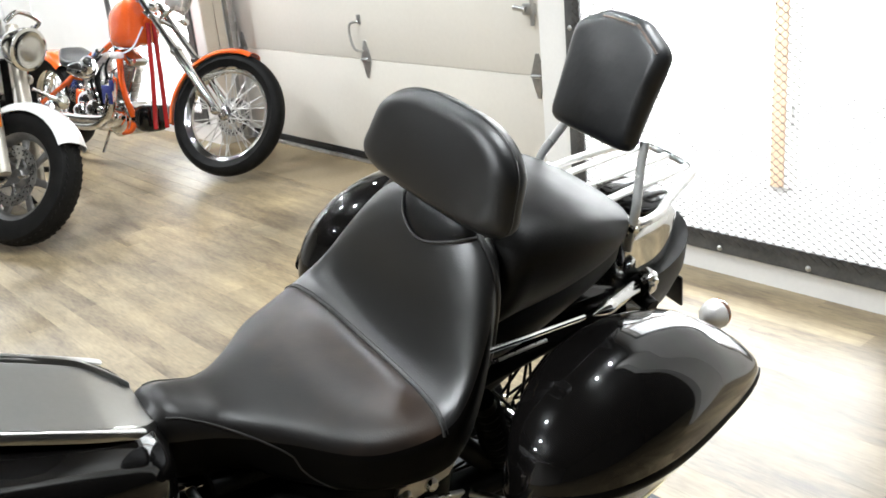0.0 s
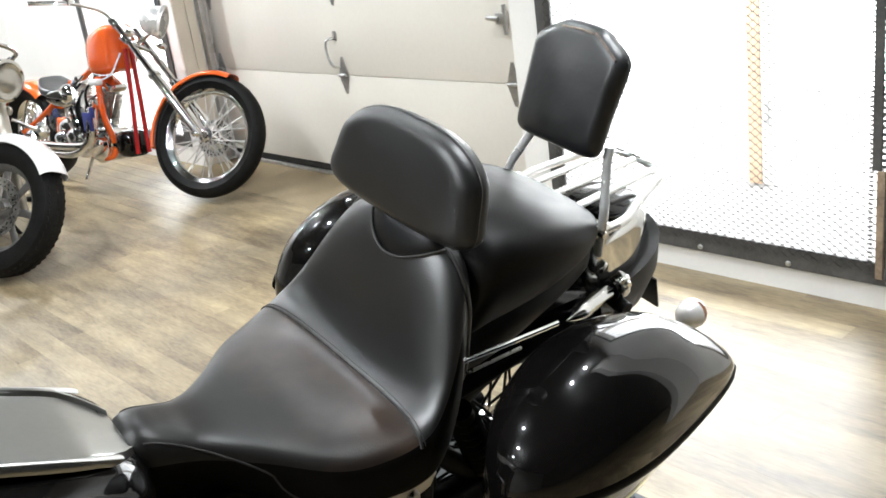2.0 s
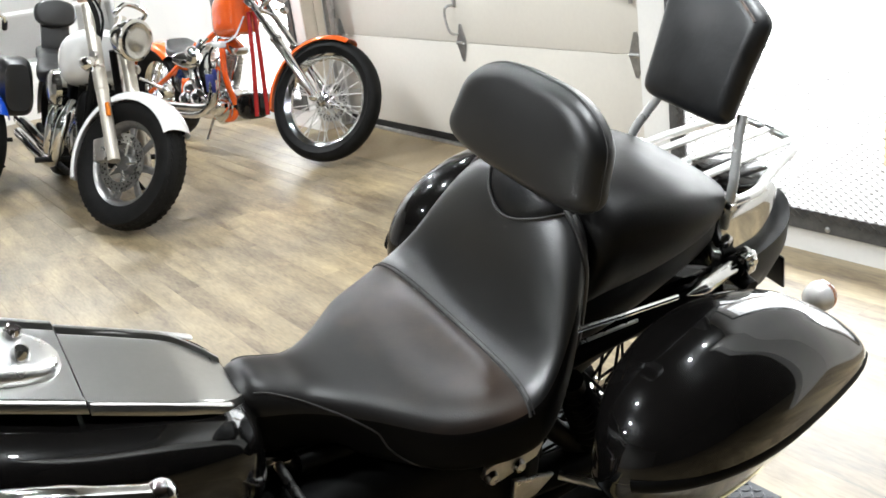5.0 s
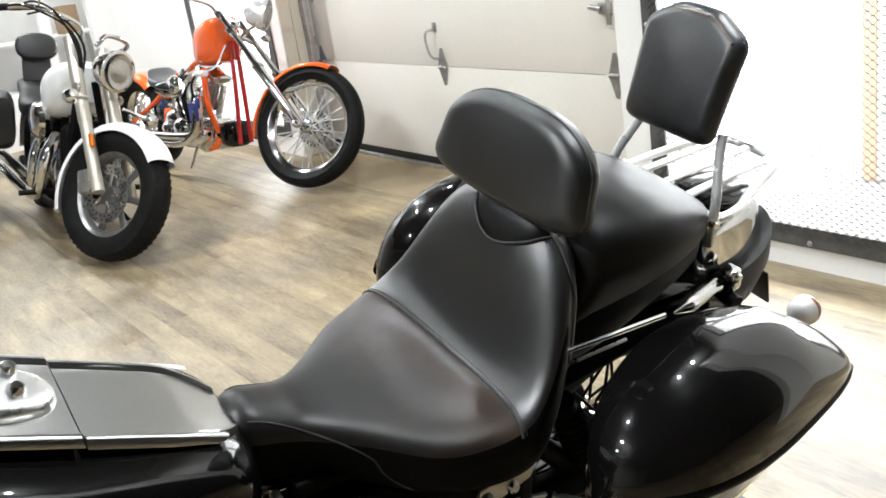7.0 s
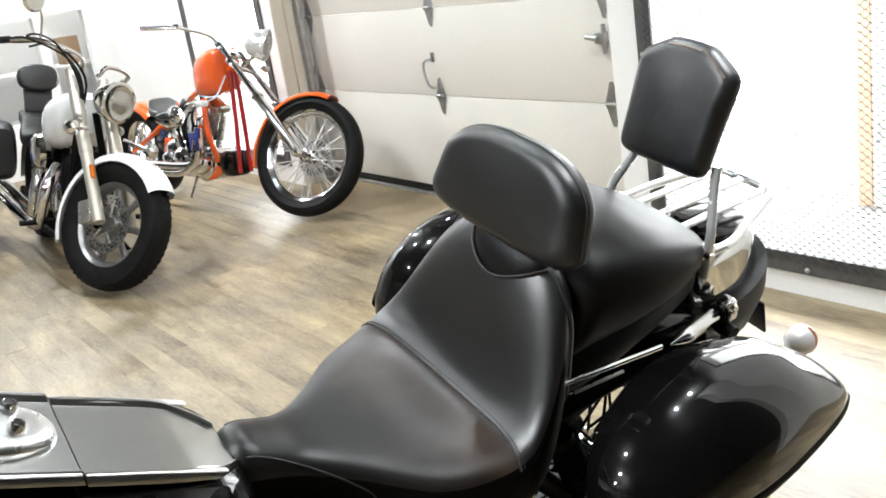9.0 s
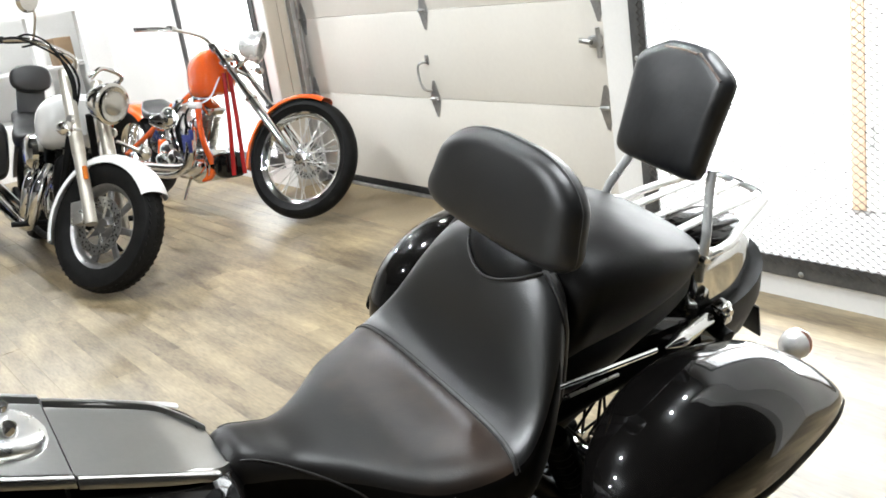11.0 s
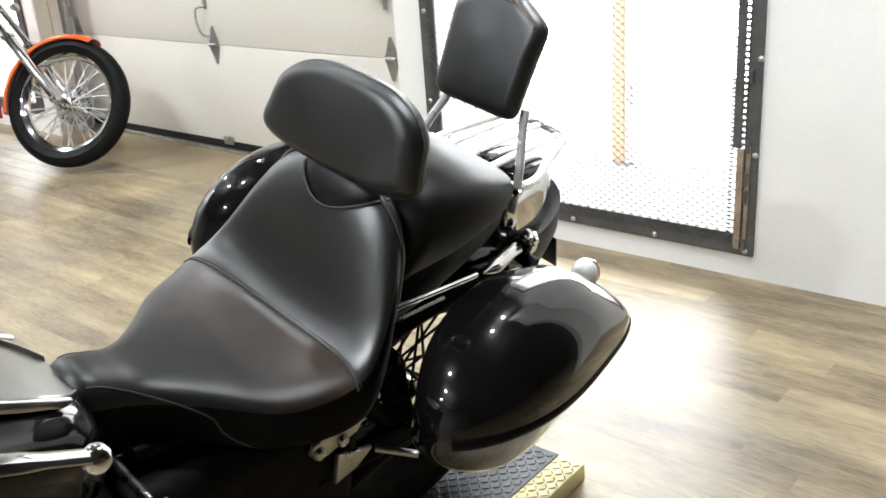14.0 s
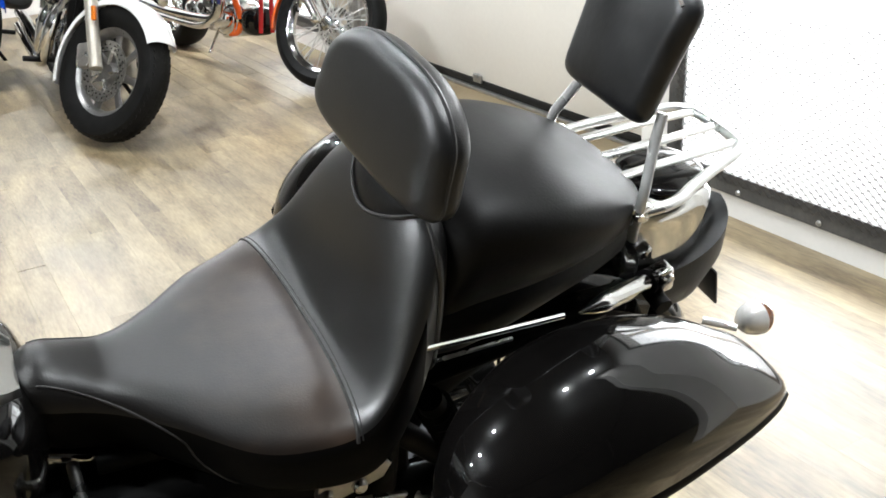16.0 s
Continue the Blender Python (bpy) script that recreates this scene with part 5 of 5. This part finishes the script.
# ---- orange chopper ----
def chopper(place, heading, lean, steer):
    b = empty("chopper_motorcycle", Matrix.Translation(place) @ pose(0, 0, 0, 0, 0, heading) @ pose(0, 0, 0, -lean), "orange custom chopper with long chrome fork and spoked front wheel", "motorcycle")
    rake = 44.0
    low = Matrix.Translation((0, 0, 0.33)) @ Matrix.Diagonal((1, 1, 0.8, 1)) @ Matrix.Translation((0, 0, -0.33))
    axis_top = low @ V(-0.62, 0, 1.08)
    done = set()

    def cpart(name, bm, mat, parent, label=""):
        if id(bm) not in done:
            bm.transform(low)
        return part(name, bm, mat, parent, label)

    st = Matrix.Rotation(radians(steer), 4, V(-math.sin(radians(rake)), 0, math.cos(radians(rake))))
    piv = Matrix.Translation(axis_top) @ st @ Matrix.Translation(-axis_top)

    def steered(bm):
        bm.transform(piv @ low)
        done.add(id(bm))
        return bm

    front = piv @ V(0, 0, 0.35)
    rot = st
    wheel(b, front, 0.35, 0.105, 0.272, "wire", 40, 0.11, rot, disc_side=-1, n=64, rim_mat=CHROME, spoke_mat=TRIMMETAL)
    fender(b, front, 0.375, 0.06, 71, 194, ORANGE, rot, "front_fender", 0.03, "orange front mudguard")
    bm = bmesh.new()
    for s in (1, -1):
        rod(bm, (0.0, 0.1 * s, 0.35), (-0.34, 0.1 * s, 0.755), 0.03, 16)
        lathe(bm, [(0.036, -0.012), (0.04, 0.0), (0.036, 0.012)], 16, along((-0.34, 0.1 * s, 0.755), (-0.6, 0.1 * s, 1.06)), True)
        rod(bm, (-0.34, 0.1 * s, 0.755), (-0.67, 0.1 * s, 1.15), 0.021, 14)
        ball(bm, 0.03, Matrix.Translation((0.0, 0.13 * s, 0.35)), 12)
    cpart("fork", steered(bm), CHROME, b, "long chrome fork")
    bm = bmesh.new()
    for d in (0.0, 0.16):
        c = V(-0.66, 0, 1.12) + V(0.64, 0, -0.77) * d
        box(bm, (0.07, 0.26, 0.03), Matrix.Translation(c) @ pose(0, 0, 0, 0, 40, 0), 0.01)
    cpart("fork_clamp", steered(bm), CHROME, b)
    bm = bmesh.new()
    for s in (1, -1):
        tube(bm, spline([(-0.68, 0.06 * s, 1.1), (-0.71, 0.08 * s, 1.17), (-0.75, 0.14 * s, 1.21), (-0.84, 0.3 * s, 1.2), (-0.95, 0.38 * s, 1.17)], 5), 0.0125, 10)
    bar = cpart("handlebar", steered(bm), CHROME, b, "chrome handlebar on risers")
    for s in (1, -1):
        bm = bmesh.new()
        tube(bm, [(-0.87, 0.325 * s, 1.192), (-1.0, 0.41 * s, 1.155)], 0.017, 12)
        for k in range(7):
            p = V(-0.88, 0.33 * s, 1.19).lerp(V(-0.99, 0.405 * s, 1.158), k / 6)
            lathe(bm, [(0.016, -0.004), (0.021, 0.0), (0.016, 0.004)], 12, along(p, p + V(-0.13, 0.085 * s, -0.037)), True)
        cpart("grip", steered(bm), CHROME, bar, "ribbed chrome grip")
        bm = bmesh.new()
        tube(bm, spline([(-0.83, 0.3 * s, 1.19), (-0.82, 0.34 * s, 1.175), (-0.9, 0.42 * s, 1.15)], 4), 0.008, 8)
        box(bm, (0.05, 0.05, 0.035), (-0.84, 0.28 * s, 1.21), 0.008)
        cpart("lever", steered(bm), CHROME, bar)
    c = piv @ low @ V(-0.42, 0, 1.17)
    d = rot.to_3x3() @ V(0.9, 0.44, -0.12)
    headlight(b, c, d, 0.095, BRIGHTBAR)
    bm = bmesh.new()
    rod(bm, (-0.55, 0.0, 1.02), (-0.44, 0, 1.12), 0.014)
    for s in (1, -1):
        ball(bm, 0.03, Matrix.Translation((-0.5, 0.15 * s, 1.04)), 12)
        rod(bm, (-0.52, 0.09 * s, 1.03), (-0.5, 0.15 * s, 1.04), 0.008)
    cpart("light_bracket", steered(bm), CHROME, b)
    bm = bmesh.new()
    lofted(bm, [(-1.02, 0.02, 0.84, 0.92), (-1.0, 0.07, 0.81, 1.0), (-0.95, 0.1, 0.79, 1.08), (-0.88, 0.115, 0.79, 1.13), (-0.8, 0.118, 0.8, 1.16), (-0.74, 0.11, 0.82, 1.16), (-0.71, 0.085, 0.85, 1.14), (-0.7, 0.04, 0.93, 1.06)], 36, 30, 0.5, 0.5)
    cpart("fuel_tank", bm, ORANGE, b, "orange teardrop fuel tank")
    bm = bmesh.new()
    tube(bm, spline([(-0.66, 0, 1.02), (-0.8, 0, 0.93), (-1.1, 0, 0.82), (-1.4, 0, 0.62), (-1.6, 0.0, 0.5)], 5), 0.022, 12)
    for s in (1, -1):
        tube(bm, spline([(-0.82, 0.07 * s, 0.24), (-0.84, 0.08 * s, 0.18), (-0.9, 0.09 * s, 0.155), (-1.0, 0.09 * s, 0.16), (-1.1, 0.09 * s, 0.22)], 6), 0.018, 12)
        tube(bm, spline([(-1.25, 0.05 * s, 0.74), (-1.5, 0.12 * s, 0.5), (-1.8, 0.13 * s, 0.33)], 5), 0.018, 12)
    cpart("frame", bm, ORANGE, b, "orange tube frame")
    for s in (1, -1):
        bm = bmesh.new()
        tube(bm, [(-0.66, 0.02 * s, 0.98), (-0.645, 0.028 * s, 0.6), (-0.64, 0.04 * s, 0.2)], 0.014, 10)
        cpart("downtube", bm, RED, b, "dark red tube")
    v_twin(b, (-1.06, 0, 0.28), 0.98, ALU, 15, CHROME)
    bm = bmesh.new()
    lofted(bm, [(-1.42, 0.08, 0.24, 0.42), (-1.38, 0.12, 0.22, 0.46), (-1.25, 0.13, 0.22, 0.48), (-1.16, 0.1, 0.24, 0.44)], 24, 12)
    cpart("gearbox", bm, CHROME, b, "polished gearbox case")
    bm = bmesh.new()
    tube(bm, spline([(-0.84, -0.06, 0.28), (-0.86, -0.1, 0.5), (-0.9, -0.08, 0.78)], 4), 0.02, 12)
    cpart("frame_post", bm, ORANGE, b)
    bm = bmesh.new()
    lathe(bm, [(0.0, 0.05), (0.05, 0.05), (0.075, 0.03), (0.08, 0.0), (0.06, -0.02)], 24, along((-1.08, -0.18, 0.66), (-1.2, -0.6, 0.7)))
    cpart("air_cleaner", bm, CHROME, b, "round chrome air cleaner")
    bm = bmesh.new()
    lofted(bm, [(-0.8, 0.06, 0.2, 0.34), (-0.78, 0.09, 0.17, 0.37), (-0.7, 0.09, 0.17, 0.37), (-0.68, 0.06, 0.2, 0.34)], 24, 8)
    cpart("oil_cooler", bm, GLOSS, b)
    for dz in (0.0, 0.07):
        bm = bmesh.new()
        tube(bm, spline([(-0.95, -0.1, 0.6 - dz), (-0.86, -0.18, 0.5 - dz), (-0.9, -0.2, 0.3), (-1.1, -0.2, 0.2 + dz), (-1.5, -0.2, 0.2 + dz), (-1.9, -0.21, 0.22 + dz)], 5), 0.03, 12)
        cpart("exhaust", bm, CHROME, b, "chrome exhaust pipe")
    bm = bmesh.new()
    lofted(bm, [(-1.58, 0.1, 0.66, 0.78), (-1.5, 0.14, 0.63, 0.72), (-1.35, 0.13, 0.62, 0.69), (-1.22, 0.06, 0.64, 0.72)], 24, 16)
    cpart("seat", bm, LEATHER, b, "low black leather solo seat")
    bm = bmesh.new()
    lathe(bm, [(0.0, -0.11), (0.08, -0.11), (0.095, -0.09), (0.095, 0.09), (0.08, 0.11), (0.0, 0.11)], 24, Matrix.Translation((-1.42, 0, 0.42)) @ pose(0, 0, 0, 90))
    cpart("oil_tank", bm, CHROME, b)
    wheel(b, (-1.8, 0, 0.32), 0.32, 0.2, 0.22, "wire", 36, 0.14)
    fender(b, (-1.8, 0, 0.32), 0.35, 0.12, 50, 190, ORANGE, name="rear_fender", drop=0.05, label="orange rear fender")
    bm = bmesh.new()
    box(bm, (0.1, 0.012, 0.14), (-0.86, -0.21, 0.46), 0.005)
    box(bm, (0.04, 0.01, 0.08), (-0.8, -0.212, 0.53), 0.004)
    cpart("rag", bm, CLOTH, b, "navy blue cloth hung on the frame")
    bm = bmesh.new()
    box(bm, (0.1, 0.05, 0.05), (-0.8, -0.16, 0.75), 0.015)
    tube(bm, spline([(-0.8, -0.16, 0.75), (-0.72, -0.1, 0.8), (-0.7, -0.03, 0.95)], 4), 0.006, 6)
    cpart("coil_bracket", bm, WHITE_PAINT, b, "white plastic coil block")
    rng = random.Random(11)
    for k in range(7):
        bm = bmesh.new()
        x, z = -1.2 + 0.045 * k, 0.34 + 0.06 * (k % 3)
        tube(bm, spline([(x, -0.11, z), (x + 0.05, -0.16, z + 0.1), (x + rng.uniform(-0.04, 0.08), -0.15, z + 0.22), (x + rng.uniform(-0.02, 0.1), -0.08, z + 0.33)], 4), rng.choice((0.008, 0.012, 0.018)), 8)
        cpart("oil_line", bm, rng.choice((CHROME, ALU, BLACK)), b)
    for x, z, r in ((-0.95, 0.27, 0.085), (-1.12, 0.31, 0.1), (-1.28, 0.3, 0.075)):
        bm = bmesh.new()
        lathe(bm, [(0.0, 0.05), (r * 0.5, 0.048), (r * 0.85, 0.03), (r, 0.0), (r, -0.04)], 24, along((x, -0.14, z), (x, -0.5, z)))
        cpart("engine_cover", bm, CHROME, b, "round polished engine cover")
    bm = bmesh.new()
    box(bm, (0.13, 0.2, 0.26), Matrix.Translation((-1.36, -0.02, 0.34)) @ pose(0, 0, 0, 0, 12, 0), 0.03, 3)
    cpart("side_panel", bm, ORANGE, b, "orange painted panel below the seat")
    bm = bmesh.new()
    lathe(bm, [(0.0, 0.14), (0.035, 0.13), (0.06, 0.08), (0.075, 0.0), (0.06, -0.04), (0.0, -0.05)], 24, along((-1.12, -0.16, 0.62), (-1.3, -0.3, 0.66)))
    cpart("carburettor_horn", bm, CHROME, b, "chrome air horn")
    bm = bmesh.new()
    rod(bm, (-1.05, -0.1, 0.16), (-1.02, -0.18, 0.0), 0.011)
    cpart("side_stand", bm, CHROME, b)
    return b


chopper((-4.5265, 2.627, 0.003), 9.5, 7.0, 26.0)


# ---- parked cruisers ----
def cruiser(name, place, heading, lean, steer, paint, label, fancy=True, screen=False):
    b = empty(name, Matrix.Translation(place) @ pose(0, 0, 0, 0, 0, heading) @ pose(0, 0, 0, -lean), label, "motorcycle", "parked cruisers")
    rake = 32.0
    top = V(-0.42, 0, 0.98)
    st = Matrix.Rotation(radians(steer), 4, V(-math.sin(radians(rake)), 0, math.cos(radians(rake))))
    piv = Matrix.Translation(top) @ st @ Matrix.Translation(-top)

    def steered(bm):
        bm.transform(piv)
        return bm

    front = piv @ V(0, 0, 0.325)
    wheel(b, front, 0.325, 0.135, 0.215, "cast", 7, 0.145, st, CASTRIM, 1, fancy)
    fender(b, front, 0.362, 0.082, 38, 205, paint, st, "front_fender", 0.05, "deep painted front fender")
    for s in (1, -1):
        bm = bmesh.new()
        rod(bm, (0.0, 0.105 * s, 0.325), (-0.2, 0.105 * s, 0.64), 0.03, 16)
        rod(bm, (-0.2, 0.105 * s, 0.64), (-0.45, 0.105 * s, 1.04), 0.033, 16)
        part("fork_leg", steered(bm), FORK, b, "pale metal fork leg")
        bm = bmesh.new()
        lathe(bm, [(0.0, 0.012), (0.02, 0.01), (0.026, 0.0), (0.026, -0.01)], 16, along((-0.28, 0.14 * s, 0.8), (-0.28, 0.3 * s, 0.8)))
        part("marker", steered(bm), ALU, b)
        bm = bmesh.new()
        box(bm, (0.02, 0.02, 0.07), Matrix.Translation((-0.1, 0.13 * s, 0.56)) @ pose(0, 0, 0, 0, -30, 0), 0.006)
        part("side_reflector", steered(bm), AMBER, b, "amber side reflector")
        bm = bmesh.new()
        tube(bm, [(-0.22, 0.12 * s, 0.76), (-0.16, 0.24 * s, 0.74)], 0.009, 8)
        lathe(bm, [(0.0, -0.05), (0.025, -0.04), (0.036, -0.01), (0.036, 0.01), (0.02, 0.022), (0.0, 0.026)], 18, along((-0.15, 0.26 * s, 0.74), (0.4, 0.26 * s, 0.74)))
        part("turn_signal", steered(bm), CHROME, b, "round chrome turn signal")
        bm = bmesh.new()
        box(bm, (0.09, 0.05, 0.12), Matrix.Translation((-0.13, 0.075 * s, 0.36)) @ pose(0, 0, 0, 0, -20, 0), 0.015)
        part("brake_caliper", steered(bm), ALU, b)
    headlight(b, piv @ V(-0.2, 0, 0.93), st.to_3x3() @ V(1, 0, -0.05), 0.1)
    bm = bmesh.new()
    for s in (1, -1):
        tube(bm, spline([(-0.44, 0.05 * s, 1.05), (-0.43, 0.1 * s, 1.12), (-0.5, 0.3 * s, 1.13), (-0.66, 0.4 * s, 1.08)], 5), 0.0125, 10)
    bar = part("handlebar", steered(bm), CHROME, b)
    for s in (1, -1):
        bm = bmesh.new()
        tube(bm, [(-0.6, 0.37 * s, 1.1), (-0.72, 0.43 * s, 1.06)], 0.018, 12)
        part("grip", steered(bm), RUBBER, bar)
        if s > 0:
            continue
        bm = bmesh.new()
        tube(bm, spline([(-0.5, 0.28 * s, 1.13), (-0.46, 0.34 * s, 1.25), (-0.46, 0.4 * s, 1.3)], 4), 0.006, 8)
        lathe(bm, [(0.0, -0.02), (0.05, -0.016), (0.062, 0.0), (0.06, 0.006), (0.0, 0.006)], 20, along((-0.46, 0.4 * s, 1.3), (-0.9, 0.4 * s, 1.3)))
        part("mirror", steered(bm), CHROME, bar, "round chrome mirror")
        bm = bmesh.new()
        tube(bm, spline([(-0.6, 0.36 * s, 1.09), (-0.5, 0.2 * s, 1.14), (-0.36, 0.09 * s, 1.02), (-0.36, 0.05 * s, 0.8)], 5), 0.007, 6)
        part("cable", steered(bm), RUBBER, bar)
    for a, c in ((0.22, 0.04), (0.3, 0.08), (0.34, 0.02)):
        bm = bmesh.new()
        tube(bm, spline([(-0.6, -a - 0.04, 1.1), (-0.52, -a, 1.11 + c * 0.6), (-0.4, -0.16 - c, 1.07 + c * 0.6), (-0.33, -0.1 - c * 0.3, 0.95), (-0.36, -0.06, 0.72)], 5), 0.0055, 6)
        part("cable", steered(bm), RUBBER, bar, "black control cable")
    bm = bmesh.new()
    lofted(bm, [(-1.08, 0.03, 0.66, 0.72), (-1.03, 0.1, 0.63, 0.78), (-0.9, 0.15, 0.62, 0.86), (-0.72, 0.17, 0.64, 0.93), (-0.58, 0.14, 0.68, 0.95), (-0.5, 0.07, 0.74, 0.92)], 32, 24, 0.65, 0.65)
    part("fuel_tank", bm, paint, b, "painted teardrop fuel tank")
    bm = bmesh.new()
    lofted(bm, [(-1.95, 0.06, 0.74, 0.78), (-1.9, 0.1, 0.71, 0.8), (-1.65, 0.13, 0.68, 0.78), (-1.5, 0.16, 0.62, 0.76), (-1.42, 0.18, 0.6, 0.72), (-1.25, 0.18, 0.6, 0.7), (-1.1, 0.1, 0.63, 0.72), (-1.03, 0.05, 0.66, 0.72)], 32, 28)
    part("seat", bm, PILLION, b, "black leather two-up seat")
    bm = bmesh.new()
    m = Matrix.Translation((-1.75, 0, 1.0)) @ Matrix(((0, 0, 1, 0), (1, 0, 0, 0), (0, 1, 0, 0), (0, 0, 0, 1))) @ pose(0, 0, 0, -10)
    cushion(bm, m, [(0.125 * math.copysign(abs(math.cos(a)) ** 0.8, math.cos(a)), 0.085 * math.copysign(abs(math.sin(a)) ** 0.8, math.sin(a))) for a in [2 * math.pi * k / 16 for k in range(16)]], 0.06, 0.3)
    box(bm, (0.03, 0.17, 0.3), Matrix.Translation((-1.775, 0, 0.84)) @ pose(0, 0, 0, 0, -5, 0), 0.012)
    part("backrest", bm, VINYL, b, "black passenger backrest")
    v_twin(b, (-0.85, 0, 0.36), 1.1, BLACK, 8, CHROME)
    bm = bmesh.new()
    box(bm, (0.5, 0.2, 0.36), (-1.1, 0, 0.46), 0.05, 3)
    part("battery_cover", bm, BLACK, b, "black side cover")
    bm = bmesh.new()
    lathe(bm, [(0.0, 0.06), (0.07, 0.055), (0.1, 0.03), (0.105, 0.0), (0.08, -0.03)], 28, along((-0.85, -0.16, 0.62), (-0.85, -0.6, 0.62)))
    part("air_cleaner", bm, CHROME, b)
    for k in (0, 1):
        bm = bmesh.new()
        tube(bm, spline([(-0.68 - 0.25 * k, -0.12, 0.55), (-0.58 - 0.25 * k, -0.2, 0.45), (-0.66 - 0.2 * k, -0.22, 0.3), (-1.0, -0.21, 0.2 + 0.09 * k), (-1.9, -0.22, 0.24 + 0.09 * k)], 5), 0.034, 12)
        part("exhaust", bm, CHROME, b, "chrome exhaust pipe")
    bm = bmesh.new()
    for s in (1, -1):
        tube(bm, spline([(-0.46, 0.04 * s, 0.85), (-0.52, 0.12 * s, 0.3), (-0.65, 0.14 * s, 0.18), (-1.2, 0.14 * s, 0.18), (-1.64, 0.14 * s, 0.32)], 6), 0.02, 10)
    part("frame", bm, BLACK, b)
    bm = bmesh.new()
    lofted(bm, [(-0.58, 0.1, 0.3, 0.62), (-0.56, 0.13, 0.28, 0.64), (-0.52, 0.13, 0.28, 0.64), (-0.5, 0.1, 0.3, 0.62)], 24, 8)
    part("radiator", bm, BLACK, b)
    for s in (1, -1):
        bm = bmesh.new()
        tube(bm, [(-0.72, 0.14 * s, 0.25), (-0.7, 0.32 * s, 0.25)], 0.015, 10)
        part("footpeg", bm, RUBBER, b)
        bm = bmesh.new()
        lofted(bm, [(-2.0, 0.06, 0.45, 0.68), (-1.95, 0.09, 0.4, 0.72), (-1.6, 0.1, 0.38, 0.74), (-1.52, 0.07, 0.42, 0.7)], 28, 14, cv=0.27 * s)
        part("saddlebag", bm, LEATHER, b, "black leather saddlebag")
    wheel(b, (-1.64, 0, 0.325), 0.325, 0.16, 0.215, "cast", 7, 0.14, rim_mat=STEEL)
    fender(b, (-1.64, 0, 0.325), 0.365, 0.1, 20, 175, paint, name="rear_fender", drop=0.05)
    bm = bmesh.new()
    rod(bm, (-0.75, 0.15, 0.2), (-0.72, 0.3, 0.0), 0.012)
    part("side_stand", bm, BLACK, b)
    if screen:
        bm = bmesh.new()
        m = Matrix.Translation((-0.3, 0, 1.3)) @ Matrix(((0, 0, 1, 0), (1, 0, 0, 0), (0, 1, 0, 0), (0, 0, 0, 1))) @ pose(0, 0, 0, -25)
        prism(bm, [(0.22 * math.copysign(abs(math.cos(a)) ** 0.6, math.cos(a)), 0.22 * math.copysign(abs(math.sin(a)) ** 0.7, math.sin(a))) for a in [2 * math.pi * k / 24 for k in range(24)]], 0.004, m)
        part("windscreen", bm, GLASS, b, "clear windscreen")
    return b


cruiser("cruiser_motorcycle", (-4.350, 1.399, 0), -3.0, 12.5, 32.0, WHITE_PAINT, "white cruiser motorcycle with chrome headlight and black seat")
cruiser("cruiser_motorcycle", (-6.0, 0.95, 0), -3.0, 12.0, 20.0, BLUE, "blue cruiser motorcycle with black saddlebags", False)


# ---- ceiling lamps ----
def spot(x, y, power, size=0.11):
    b = empty("ceiling_spotlight", pose(x, y, ROOM_H), "small round white ceiling spotlight at an assumed place", "ceiling light", "ceiling spotlights")
    bm = bmesh.new()
    lathe(bm, [(0.0, 0.0), (0.05, 0.0), (0.075, -0.02), (0.075, -0.09), (0.066, -0.09), (0.066, -0.03), (0.0, -0.03)], 24)
    part("housing", bm, WHITE_PAINT, b)
    disk_light("spot_lamp", (x, y, ROOM_H - 0.075), (x, y, 0), power * 0.95, size)


# A few spots show as reflections; the rest are added to lift dim areas.
for x, y, p in ((-1.0, -0.4, 46), (-0.9, -1.7, 90), (-1.3, -2.9, 60), (-0.35, 2.25, 36), (-1.9, 1.75, 28), (-2.6, 0.4, 26), (-4.4, 0.7, 46), (-3.4, -1.4, 32), (-6.2, 1.9, 95), (-8.0, 1.4, 95), (-0.2, 1.6, 36), (-3.6, 1.9, 34), (-8.8, 2.2, 40)):
    spot(x, y, p)


# ---- floor planks ----
def planks():
    w, length = 0.094, 0.92
    made, loose = {}, bmesh.new()
    rng = random.Random(4)
    row, y = 0, -4.3
    while y < 3.0:
        x = -11.3 - rng.random() * length
        while x < 3.6:
            x0, x1 = max(x, -11.3), min(x + length, 3.6)
            y1 = min(y + w, 3.0)
            if y > 2.78 - w and x1 > -5.29 and x0 < -2.4:
                y1 = min(y1, 2.79)
            if x1 - x0 > 0.01 and y1 - y > 0.01 and not (x0 > -0.06 and y > 2.4):
                near = x1 > -4.2 and x0 < 0.9 and y > 0.85
                if near:
                    bm = bmesh.new()
                    box(bm, (x1 - x0 - 0.0003, y1 - y - 0.0002, 0.006))
                    key = (round(x1 - x0, 3), round(y1 - y, 3))
                    if key in made:
                        bm.free()
                        ob = new("plank", made[key])
                        ob.parent = floor
                    else:
                        ob = part("plank", bm, PLANK, floor)
                        made[key] = ob.data
                    ob.matrix_basis = pose((x0 + x1) / 2, (y + y1) / 2, -0.003)
                else:
                    box(loose, (x1 - x0 - 0.003, y1 - y - 0.003, 0.006), ((x0 + x1) / 2, (y + y1) / 2, -0.003))
            x += length
        y += w
        row += 1
    ob = part("far_planks", loose, PLANK, floor)
    ob["kind"] = "stuff"


planks()
